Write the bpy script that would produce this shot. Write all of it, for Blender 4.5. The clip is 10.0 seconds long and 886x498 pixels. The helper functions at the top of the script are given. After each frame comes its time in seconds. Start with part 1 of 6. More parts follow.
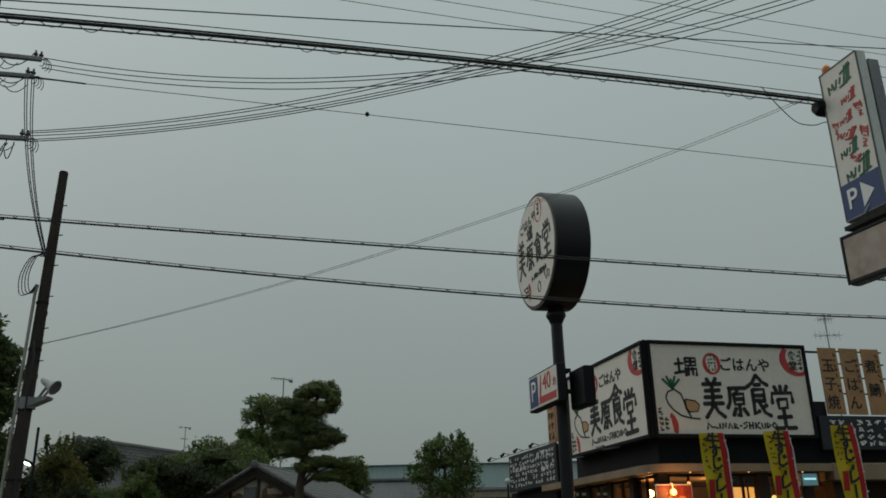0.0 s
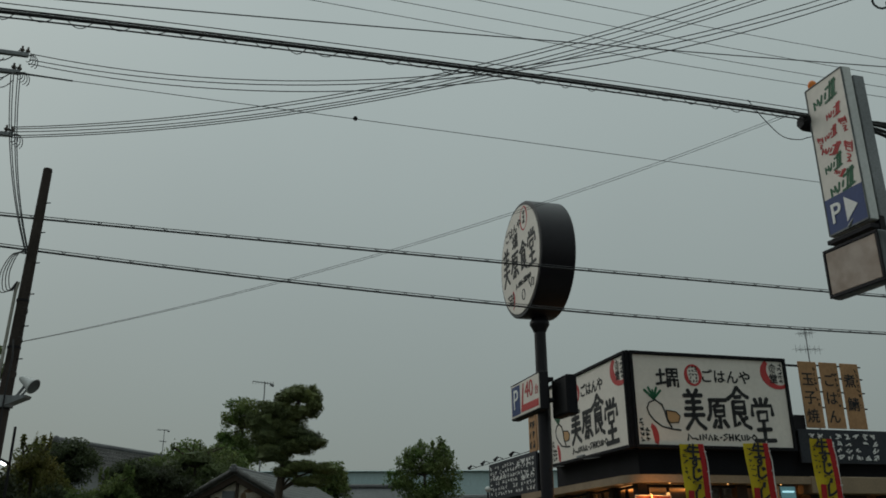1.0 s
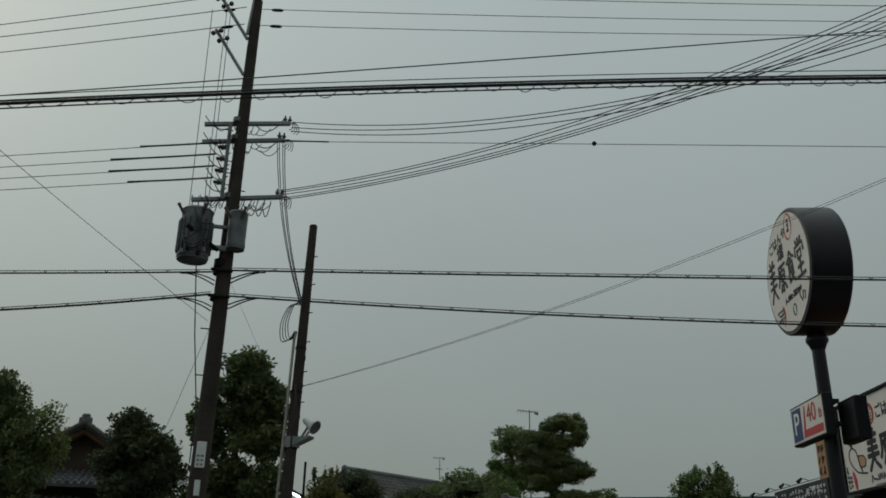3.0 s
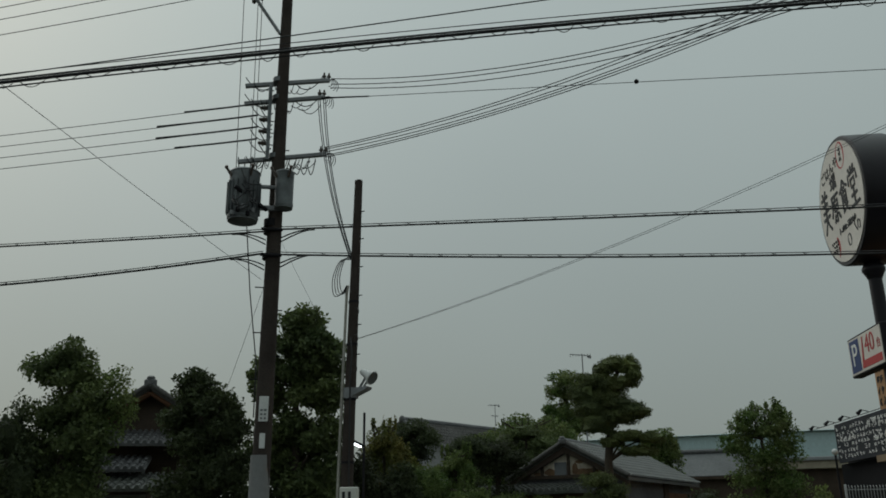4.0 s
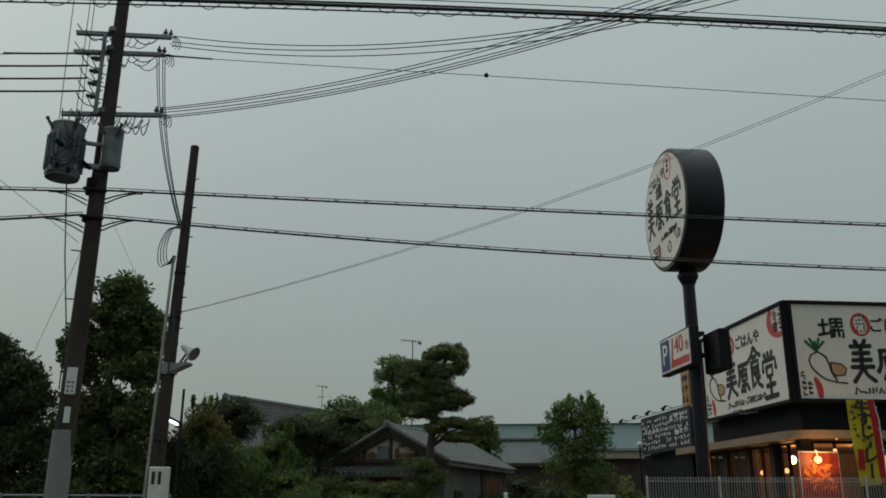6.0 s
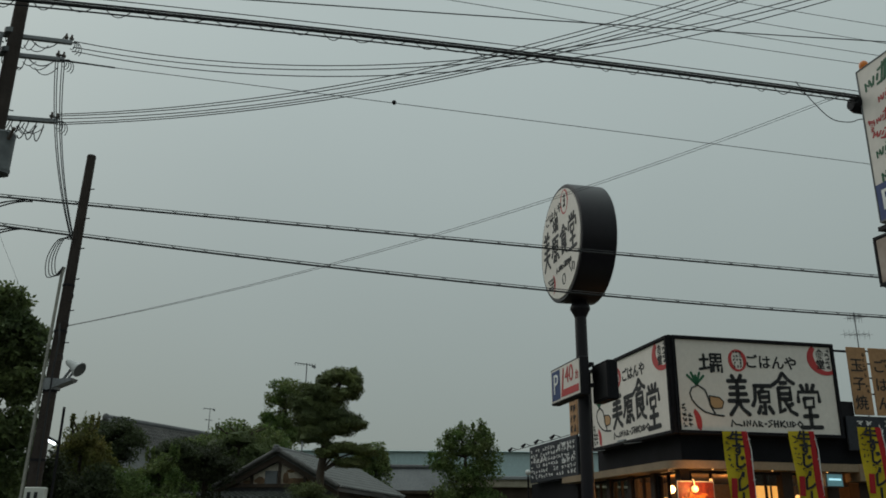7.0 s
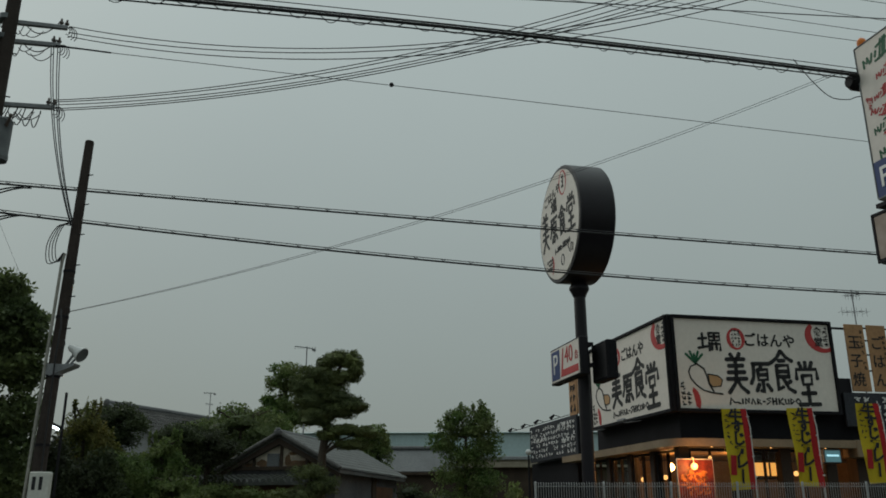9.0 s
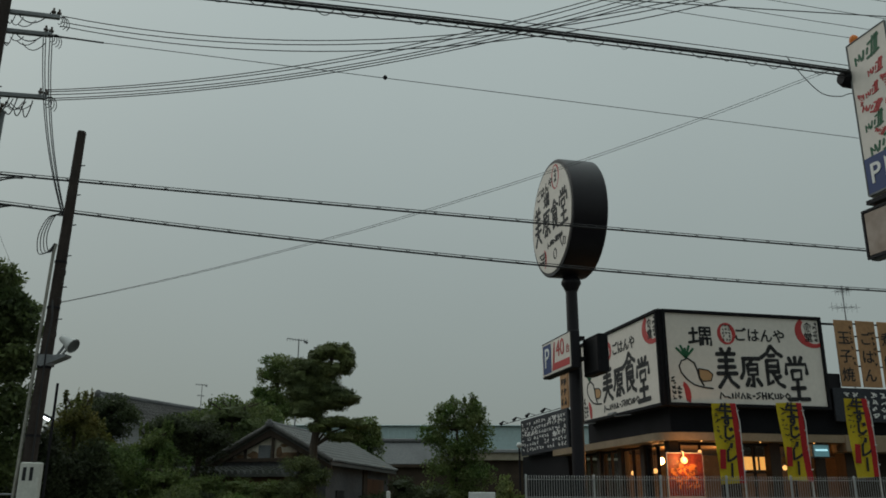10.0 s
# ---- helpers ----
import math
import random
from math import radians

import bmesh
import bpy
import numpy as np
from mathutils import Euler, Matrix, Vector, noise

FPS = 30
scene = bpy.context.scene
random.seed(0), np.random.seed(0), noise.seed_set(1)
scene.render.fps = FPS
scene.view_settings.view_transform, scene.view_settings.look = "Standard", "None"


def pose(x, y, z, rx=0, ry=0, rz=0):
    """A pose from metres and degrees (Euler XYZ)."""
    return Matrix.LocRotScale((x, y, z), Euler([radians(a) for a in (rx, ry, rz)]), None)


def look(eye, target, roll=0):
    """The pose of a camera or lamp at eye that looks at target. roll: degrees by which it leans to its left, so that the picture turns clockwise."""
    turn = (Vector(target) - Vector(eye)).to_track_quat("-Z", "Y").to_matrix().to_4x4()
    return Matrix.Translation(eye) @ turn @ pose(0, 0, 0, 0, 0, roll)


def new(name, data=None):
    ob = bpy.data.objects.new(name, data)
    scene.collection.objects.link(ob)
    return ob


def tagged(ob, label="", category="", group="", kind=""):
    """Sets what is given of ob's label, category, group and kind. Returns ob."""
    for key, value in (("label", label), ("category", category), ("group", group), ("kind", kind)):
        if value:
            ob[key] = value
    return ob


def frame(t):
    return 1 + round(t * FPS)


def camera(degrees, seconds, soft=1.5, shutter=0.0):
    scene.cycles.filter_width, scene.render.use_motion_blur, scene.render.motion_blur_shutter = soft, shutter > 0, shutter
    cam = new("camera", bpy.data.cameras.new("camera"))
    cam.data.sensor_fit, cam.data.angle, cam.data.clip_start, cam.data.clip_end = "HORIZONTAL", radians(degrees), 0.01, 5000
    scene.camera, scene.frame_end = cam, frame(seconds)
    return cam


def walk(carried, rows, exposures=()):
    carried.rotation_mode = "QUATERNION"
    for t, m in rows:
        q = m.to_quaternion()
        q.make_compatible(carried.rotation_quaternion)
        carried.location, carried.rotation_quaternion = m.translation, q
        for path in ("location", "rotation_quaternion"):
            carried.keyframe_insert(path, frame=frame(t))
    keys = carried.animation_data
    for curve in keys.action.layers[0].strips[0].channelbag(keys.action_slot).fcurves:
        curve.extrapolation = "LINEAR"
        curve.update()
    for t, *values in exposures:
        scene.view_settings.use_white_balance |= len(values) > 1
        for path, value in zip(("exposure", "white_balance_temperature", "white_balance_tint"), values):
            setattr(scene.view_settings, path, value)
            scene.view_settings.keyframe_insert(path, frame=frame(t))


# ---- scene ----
cam = camera(55.19, 10.0, soft=1.75)
ROWS = [
    (0, -0.000, -0.000, 1.200, 109.220, 1.251, 0.436),
    (0.5, -0.011, 0.008, 1.191, 109.126, 0.925, -0.340),
    (1, -0.021, 0.015, 1.181, 109.688, 0.447, -0.966),
    (1.5, 0.058, 0.066, 1.222, 110.318, -0.641, 0.201),
    (2, 0.015, 0.157, 1.350, 110.519, -1.805, 5.603),
    (2.5, 0.028, 0.156, 1.361, 111.236, -2.029, 11.160),
    (3, 0.104, 0.095, 1.373, 111.080, -1.000, 16.738),
    (3.2, 0.125, 0.063, 1.362, 109.752, -0.346, 18.442),
    (4.3, 0.070, 0.029, 1.296, 107.491, 0.894, 20.661),
    (4.5, 0.054, 0.081, 1.322, 107.159, 1.037, 19.885),
    (5, 0.065, 0.174, 1.353, 106.841, 0.604, 17.361),
    (5.5, 0.066, 0.178, 1.364, 106.582, -0.408, 15.847),
    (6, 0.081, 0.209, 1.363, 106.543, -0.190, 9.013),
    (6.2, 0.069, 0.166, 1.302, 107.670, -0.245, 7.129),
    (7.3, -0.000, 0.056, 1.287, 108.393, -0.462, 1.066),
    (7.5, -0.028, 0.047, 1.285, 108.274, -0.435, 1.080),
    (8, -0.016, 0.042, 1.280, 107.906, -0.074, 1.206),
    (8.5, -0.005, 0.037, 1.274, 107.616, 0.114, 1.562),
    (9, 0.006, 0.031, 1.268, 107.190, 0.180, 1.752),
    (9.5, -0.003, 0.019, 1.236, 106.844, 0.155, 1.491),
    (10, 0.011, 0.009, 1.266, 106.720, -0.066, 1.162),
]
EXPOSURES = [(0.0, -0.06), (1.0, -0.06), (2.5, -0.05), (3.0, -0.1), (4.4, 0.0), (5.5, 0.12), (6.2, 0.12), (7.5, 0.07), (10.0, 0.03)]
walk(cam, [(t, pose(x, y, z, a, b, c)) for t, x, y, z, a, b, c in ROWS], EXPOSURES)

# ---- light ----
world = bpy.data.worlds.new("overcast_sky")
world.use_nodes = True
scene.world = world
SUN_AZ, SUN_EL = -62.0, 38.0          # where the cloud is thinnest: degrees from +y towards +x


def sky_nodes():
    n, l = world.node_tree.nodes, world.node_tree.links
    n.clear()
    out, bg = n.new("ShaderNodeOutputWorld"), n.new("ShaderNodeBackground")
    sky = n.new("ShaderNodeTexSky")
    sky.sky_type, sky.sun_disc = "NISHITA", False
    sky.sun_elevation, sky.sun_rotation = radians(SUN_EL), radians(SUN_AZ)
    sky.dust_density, sky.air_density = 4.0, 1.5
    tc, dot, ramp, sep, high = n.new("ShaderNodeTexCoord"), n.new("ShaderNodeVectorMath"), n.new("ShaderNodeMapRange"), n.new("ShaderNodeSeparateXYZ"), n.new("ShaderNodeMapRange")
    dot.operation = "DOT_PRODUCT"
    a, e = radians(SUN_AZ), radians(SUN_EL)
    dot.inputs[1].default_value = (math.sin(a) * math.cos(e), math.cos(a) * math.cos(e), math.sin(e))
    l.new(tc.outputs["Generated"], dot.inputs[0])
    l.new(dot.outputs["Value"], ramp.inputs["Value"])
    ramp.inputs["From Min"].default_value, ramp.inputs["From Max"].default_value = 0.70, 1.0
    ramp.inputs["To Min"].default_value, ramp.inputs["To Max"].default_value = 1.0, 1.16
    ramp.interpolation_type = "SMOOTHSTEP"
    l.new(tc.outputs["Generated"], sep.inputs["Vector"])
    l.new(sep.outputs["Z"], high.inputs["Value"])
    noise1, mixn = n.new("ShaderNodeTexNoise"), n.new("ShaderNodeMapRange")
    noise1.inputs["Scale"].default_value, noise1.inputs["Detail"].default_value = 1.6, 3.0
    l.new(tc.outputs["Generated"], noise1.inputs["Vector"])
    mixn.inputs["From Min"].default_value, mixn.inputs["From Max"].default_value = 0.3, 0.7
    mixn.inputs["To Min"].default_value, mixn.inputs["To Max"].default_value = 0.96, 1.04
    l.new(noise1.outputs["Fac"], mixn.inputs["Value"])
    cloud = n.new("ShaderNodeMix")
    cloud.data_type = "RGBA"
    cloud.inputs[6].default_value, cloud.inputs[7].default_value = (*CLOUD_LOW, 1), (*CLOUD_TOP, 1)
    l.new(high.outputs["Result"], cloud.inputs[0])
    both_f = n.new("ShaderNodeMath")
    both_f.operation = "MULTIPLY"
    l.new(ramp.outputs["Result"], both_f.inputs[0]), l.new(mixn.outputs["Result"], both_f.inputs[1])
    zen, lift = n.new("ShaderNodeMapRange"), n.new("ShaderNodeMath")     # overcast: brightest overhead
    zen.interpolation_type = "SMOOTHSTEP"
    zen.inputs["From Min"].default_value, zen.inputs["From Max"].default_value = 0.6, 1.0
    zen.inputs["To Min"].default_value, zen.inputs["To Max"].default_value = 1.0, 1.9
    l.new(sep.outputs["Z"], zen.inputs["Value"])
    lift.operation = "MULTIPLY"
    l.new(both_f.outputs["Value"], lift.inputs[0]), l.new(zen.outputs["Result"], lift.inputs[1])
    mul = n.new("ShaderNodeVectorMath")
    mul.operation = "SCALE"
    l.new(cloud.outputs[2], mul.inputs[0])
    l.new(lift.outputs["Value"], mul.inputs["Scale"])
    both = n.new("ShaderNodeMix")
    both.data_type = "RGBA"
    both.inputs[0].default_value = 0.94
    l.new(sky.outputs["Color"], both.inputs[6])
    l.new(mul.outputs["Vector"], both.inputs[7])
    l.new(both.outputs[2], bg.inputs["Color"])
    bg.inputs["Strength"].default_value = 0.10
    l.new(bg.outputs["Background"], out.inputs["Surface"])


CLOUD_LOW, CLOUD_TOP = (2.02, 2.38, 2.28), (5.1, 5.92, 5.80)
sky_nodes()
sun = new("sun", bpy.data.lights.new("sun", "SUN"))
sun.data.energy, sun.data.angle, sun.data.color = 0.5, radians(40), (1.0, 0.97, 0.93)
sun.matrix_world = look((0, 0, 30), (-math.sin(radians(SUN_AZ)) * 30, -math.cos(radians(SUN_AZ)) * 30, 30 - 30 * math.tan(radians(SUN_EL))))


# ---- materials ----
def mat(name, base, rough=0.7, metal=0.0, vary=0.25, grain=30.0, patch=1.5, bump=0.15, second=None, per_object=0.0, by_object=False, spec=0.3, emit=None, power=0.0, sheer=0.0):
    """Two scales of noise vary the base colour; the finer one also gives relief."""
    m = bpy.data.materials.new(name)
    m.use_nodes = True
    n, l = m.node_tree.nodes, m.node_tree.links
    b = n["Principled BSDF"]
    b.inputs["Roughness"].default_value, b.inputs["Metallic"].default_value = rough, metal
    b.inputs["Specular IOR Level"].default_value = spec
    tc = n.new("ShaderNodeTexCoord")
    big, fine = n.new("ShaderNodeTexNoise"), n.new("ShaderNodeTexNoise")
    big.inputs["Scale"].default_value, big.inputs["Detail"].default_value = patch, 4
    fine.inputs["Scale"].default_value, fine.inputs["Detail"].default_value = grain, 3
    l.new(tc.outputs["Object"], big.inputs["Vector"])
    l.new(tc.outputs["Object"], fine.inputs["Vector"])
    two = second or tuple(c * (1 - vary) for c in base)
    ramp = n.new("ShaderNodeMapRange")
    ramp.inputs["From Min"].default_value, ramp.inputs["From Max"].default_value = 0.35, 0.65
    l.new(big.outputs["Fac"], ramp.inputs["Value"])
    mix = n.new("ShaderNodeMix")
    mix.data_type = "RGBA"
    mix.inputs[6].default_value, mix.inputs[7].default_value = (*base, 1), (*two, 1)
    l.new(ramp.outputs["Result"], mix.inputs[0])
    val, amp = n.new("ShaderNodeHueSaturation"), n.new("ShaderNodeMapRange")
    amp.inputs["From Min"].default_value, amp.inputs["From Max"].default_value = 0.3, 0.7
    amp.inputs["To Min"].default_value, amp.inputs["To Max"].default_value = 1 - vary * 0.6, 1 + vary * 0.6
    l.new(fine.outputs["Fac"], amp.inputs["Value"])
    last = amp.outputs["Result"]
    if per_object:
        geo, pr, mulv = n.new("ShaderNodeNewGeometry"), n.new("ShaderNodeMapRange"), n.new("ShaderNodeMath")
        pr.inputs["To Min"].default_value, pr.inputs["To Max"].default_value = 1 - per_object, 1 + per_object
        info, ave = n.new("ShaderNodeObjectInfo"), n.new("ShaderNodeMath")
        ave.operation = "MULTIPLY_ADD"
        l.new(info.outputs["Random"], ave.inputs[0])
        ave.inputs[1].default_value = 0.6
        half = n.new("ShaderNodeMath")
        half.operation = "MULTIPLY"
        half.inputs[1].default_value = 0.4
        l.new(geo.outputs["Random Per Island"], half.inputs[0])
        l.new(half.outputs["Value"], ave.inputs[2])
        l.new((ave if by_object else geo).outputs["Value" if by_object else "Random Per Island"], pr.inputs["Value"])
        mulv.operation = "MULTIPLY"
        l.new(last, mulv.inputs[0]), l.new(pr.outputs["Result"], mulv.inputs[1])
        last = mulv.outputs["Value"]
    l.new(last, val.inputs["Value"])
    l.new(mix.outputs[2], val.inputs["Color"])
    l.new(val.outputs["Color"], b.inputs["Base Color"])
    if bump:
        bp = n.new("ShaderNodeBump")
        bp.inputs["Strength"].default_value, bp.inputs["Distance"].default_value = bump, 0.02
        l.new(fine.outputs["Fac"], bp.inputs["Height"])
        l.new(bp.outputs["Normal"], b.inputs["Normal"])
    if emit:
        b.inputs["Emission Color"].default_value, b.inputs["Emission Strength"].default_value = (*emit, 1), power
    if sheer:
        tr, ms = n.new("ShaderNodeBsdfTranslucent"), n.new("ShaderNodeMixShader")
        ms.inputs[0].default_value = sheer
        l.new(val.outputs["Color"], tr.inputs["Color"])
        l.new(b.outputs["BSDF"], ms.inputs[1]), l.new(tr.outputs["BSDF"], ms.inputs[2])
        l.new(ms.outputs["Shader"], n["Material Output"].inputs["Surface"])
    return m


def glass(name, tint=(0.9, 0.95, 0.95)):
    m = bpy.data.materials.new(name)
    m.use_nodes = True
    n, l = m.node_tree.nodes, m.node_tree.links
    b = n["Principled BSDF"]
    b.inputs["Base Color"].default_value, b.inputs["Roughness"].default_value = (*tint, 1), 0.03
    b.inputs["Transmission Weight"].default_value, b.inputs["IOR"].default_value = 1.0, 1.02
    b.inputs["Coat Weight"].default_value, b.inputs["Coat Roughness"].default_value = 0.25, 0.04
    return m


M = {
    "asphalt": mat("asphalt", (0.05, 0.05, 0.052), 0.85, grain=60, patch=0.4),
    "soil": mat("soil", (0.10, 0.085, 0.06), 0.95, grain=20, patch=0.3, second=(0.07, 0.08, 0.04)),
    "paving": mat("paving", (0.25, 0.24, 0.23), 0.85, grain=40),
    "kerb": mat("kerb_concrete", (0.33, 0.32, 0.30), 0.85, grain=40),
    "pole": mat("dark_weathered_concrete", (0.052, 0.042, 0.037), 0.85, spec=0.15, vary=0.35, grain=45, patch=2.0),
    "sleeve": mat("grey_sheet_wrap", (0.185, 0.19, 0.19), 0.7, vary=0.12, grain=12, patch=1.5),
    "steel": mat("galvanised_steel", (0.24, 0.25, 0.26), 0.55, 0.3, grain=35),
    "dark_steel": mat("dark_steel", (0.012, 0.011, 0.014), 0.65, 0.0, grain=35, spec=0.2),
    "tank": mat("grey_painted_tank", (0.15, 0.165, 0.17), 0.5, 0.15, vary=0.35, grain=12, patch=3, second=(0.075, 0.082, 0.086)),
    "cable": mat("black_cable_sheath", (0.018, 0.018, 0.02), 0.5, vary=0.2, grain=60, bump=0.0),
    "wire": mat("weathered_wire", (0.03, 0.032, 0.034), 0.5, vary=0.2, grain=60, bump=0.0),
    "ceramic": mat("brown_ceramic", (0.10, 0.08, 0.07), 0.3),
    "conduit": mat("weathered_conduit", (0.33, 0.32, 0.28), 0.6, vary=0.25, grain=20, patch=1.5),
    "white_paint": mat("white_paint", (0.60, 0.61, 0.60), 0.5, vary=0.12, grain=30),
    "box_paint": mat("cream_box_paint", (0.55, 0.55, 0.50), 0.5, vary=0.15, grain=20),
    "panel": mat("sign_panel_white", (0.68, 0.635, 0.58), 0.5, vary=0.07, grain=8, patch=0.8, bump=0.02),
    "ink": mat("black_brush_ink", (0.018, 0.018, 0.02), 0.55, vary=0.2, bump=0.0),
    "red": mat("sign_red", (0.45, 0.045, 0.045), 0.5, vary=0.12, bump=0.0),
    "blue": mat("sign_blue", (0.025, 0.05, 0.16), 0.5, vary=0.12, bump=0.0),
    "green": mat("sign_green", (0.015, 0.11, 0.05), 0.5, vary=0.12, bump=0.0),
    "tan": mat("tan_ink", (0.45, 0.27, 0.13), 0.6, vary=0.15, bump=0.0),
    "white_ink": mat("white_ink", (0.75, 0.75, 0.73), 0.6, vary=0.1, bump=0.0),
    "black": mat("black_cladding", (0.008, 0.008, 0.011), 0.8, vary=0.3, grain=14, patch=1.2, spec=0.2),
    "beige": mat("beige_fascia", (0.25, 0.185, 0.12), 0.6, vary=0.15, grain=18),
    "brown": mat("brown_column", (0.042, 0.028, 0.02), 0.7, vary=0.25, grain=20),
    "board": mat("tan_sign_board", (0.38, 0.21, 0.1), 0.6, vary=0.2, grain=10, patch=2),
    "chalk": mat("dark_menu_board", (0.03, 0.033, 0.042), 0.7, vary=0.3, grain=14),
    "flag": mat("yellow_banner_cloth", (0.62, 0.50, 0.03), 0.8, vary=0.15, grain=40, sheer=0.35),
    "flag_red": mat("red_banner_cloth", (0.50, 0.03, 0.035), 0.8, vary=0.15, grain=40, sheer=0.35),
    "tile": mat("grey_roof_tile", (0.135, 0.138, 0.136), 0.6, vary=0.45, grain=9, patch=1.4, second=(0.085, 0.092, 0.08), per_object=0.22, by_object=True),
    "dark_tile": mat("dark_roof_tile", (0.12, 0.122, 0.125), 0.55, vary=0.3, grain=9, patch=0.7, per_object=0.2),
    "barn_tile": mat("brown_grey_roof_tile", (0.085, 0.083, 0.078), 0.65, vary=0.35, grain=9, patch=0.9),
    "grey_slope": mat("pale_grey_roof_tile", (0.115, 0.12, 0.122), 0.6, vary=0.25, grain=9, patch=0.7),
    "aged_wall": mat("aged_grey_wall", (0.11, 0.112, 0.12), 0.85, vary=0.3, grain=9, patch=0.9),
    "plaster": mat("weathered_plaster", (0.62, 0.56, 0.47), 0.85, vary=0.3, grain=9, patch=1.3, second=(0.25, 0.20, 0.15)),
    "grey_wall": mat("grey_wall", (0.27, 0.28, 0.29), 0.85, vary=0.2, grain=9, patch=0.7),
    "shutter": mat("grey_painted_shutter", (0.16, 0.17, 0.18), 0.7, vary=0.2, grain=14),
    "clay": mat("bare_brown_clay", (0.22, 0.135, 0.08), 0.9, vary=0.35, grain=12, patch=3.0),
    "timber": mat("dark_timber", (0.06, 0.042, 0.03), 0.75, vary=0.3, grain=16),
    "door_wood": mat("brown_door_wood", (0.14, 0.07, 0.04), 0.6, vary=0.3, grain=16),
    "metal_sheet": mat("pale_blue_sheet_metal", (0.43, 0.55, 0.57), 0.5, vary=0.1, grain=5, patch=0.2),
    "cream_wall": mat("cream_wall", (0.35, 0.31, 0.24), 0.8, vary=0.15, grain=7),
    "bark": mat("bark", (0.07, 0.055, 0.042), 0.9, vary=0.4, grain=24, bump=0.5),
    "leaf": mat("green_leaves", (0.116, 0.147, 0.052), 0.6, vary=0.3, patch=0.9, bump=0, second=(0.056, 0.082, 0.030), per_object=0.4, sheer=0.4),
    "leaf_dark": mat("dark_leaves", (0.062, 0.080, 0.033), 0.6, vary=0.3, patch=0.9, bump=0, second=(0.040, 0.055, 0.024), per_object=0.4, sheer=0.35),
    "leaf_yellow": mat("yellowing_leaves", (0.165, 0.148, 0.042), 0.6, vary=0.3, patch=1.2, bump=0, second=(0.080, 0.106, 0.024), per_object=0.4, sheer=0.4),
    "leaf_light": mat("light_green_leaves", (0.158, 0.186, 0.066), 0.6, vary=0.3, patch=0.9, bump=0, second=(0.078, 0.137, 0.034), per_object=0.4, sheer=0.4),
    "needle": mat("pine_needles", (0.125, 0.150, 0.050), 0.65, vary=0.3, patch=1.2, bump=0, second=(0.076, 0.099, 0.039), per_object=0.4, sheer=0.15),
    "glass": glass("window_glass"),
    "warm": mat("warm_globe", (0.9, 0.7, 0.4), 0.4, bump=0, emit=(1.0, 0.48, 0.14), power=1.5),
    "warm_panel": mat("lit_warm_panel", (0.8, 0.65, 0.4), 0.6, bump=0.02, emit=(1.0, 0.42, 0.08), power=0.9),
    "cool": mat("cool_tube", (0.9, 0.95, 1.0), 0.4, bump=0, emit=(0.85, 0.95, 1.0), power=6.0),
    "teal": mat("lit_teal_case", (0.2, 0.4, 0.45), 0.4, bump=0, emit=(0.35, 0.8, 0.9), power=0.08),
    "print_paper": mat("printed_paper", (0.55, 0.47, 0.38), 0.5, vary=0.15, grain=12, bump=0),
    "print_red": mat("printed_dark_red", (0.10, 0.014, 0.008), 0.5, vary=0.4, grain=20, patch=5.0, bump=0, second=(0.2, 0.03, 0.012)),
    "print_orange": mat("printed_orange", (0.55, 0.17, 0.03), 0.5, vary=0.4, grain=30, bump=0),
    "print_brown": mat("printed_brown", (0.16, 0.05, 0.02), 0.5, vary=0.4, grain=30, bump=0),
    "fence_paint": mat("fence_paint", (0.36, 0.37, 0.37), 0.5, vary=0.15, grain=30),
    "drum": mat("black_drum_paint", (0.009, 0.007, 0.011), 0.42, vary=0.2, grain=6, patch=0.8, bump=0.03, spec=0.3),
    # understory leaves: green darkened so the colour itself holds the shade among the trees
    "leaf_shaded": mat("shade_darkened_leaves", (0.040, 0.050, 0.021), 0.6, vary=0.3, patch=0.9, bump=0, second=(0.026, 0.035, 0.015), per_object=0.4, sheer=0.3),
    "dim_tube": mat("dim_teal_tube", (0.5, 0.8, 0.85), 0.4, bump=0, emit=(0.5, 0.9, 1.0), power=0.8),
    "orange": mat("orange_lens", (0.65, 0.18, 0.02), 0.3, bump=0, vary=0.2),
    "blank": mat("faded_blank_panel", (0.27, 0.21, 0.17), 0.5, vary=0.2, grain=5, patch=2.5, bump=0.02, second=(0.34, 0.28, 0.24)),
    "interior": mat("interior_plaster", (0.24, 0.16, 0.09), 0.8, vary=0.2, grain=9),
}


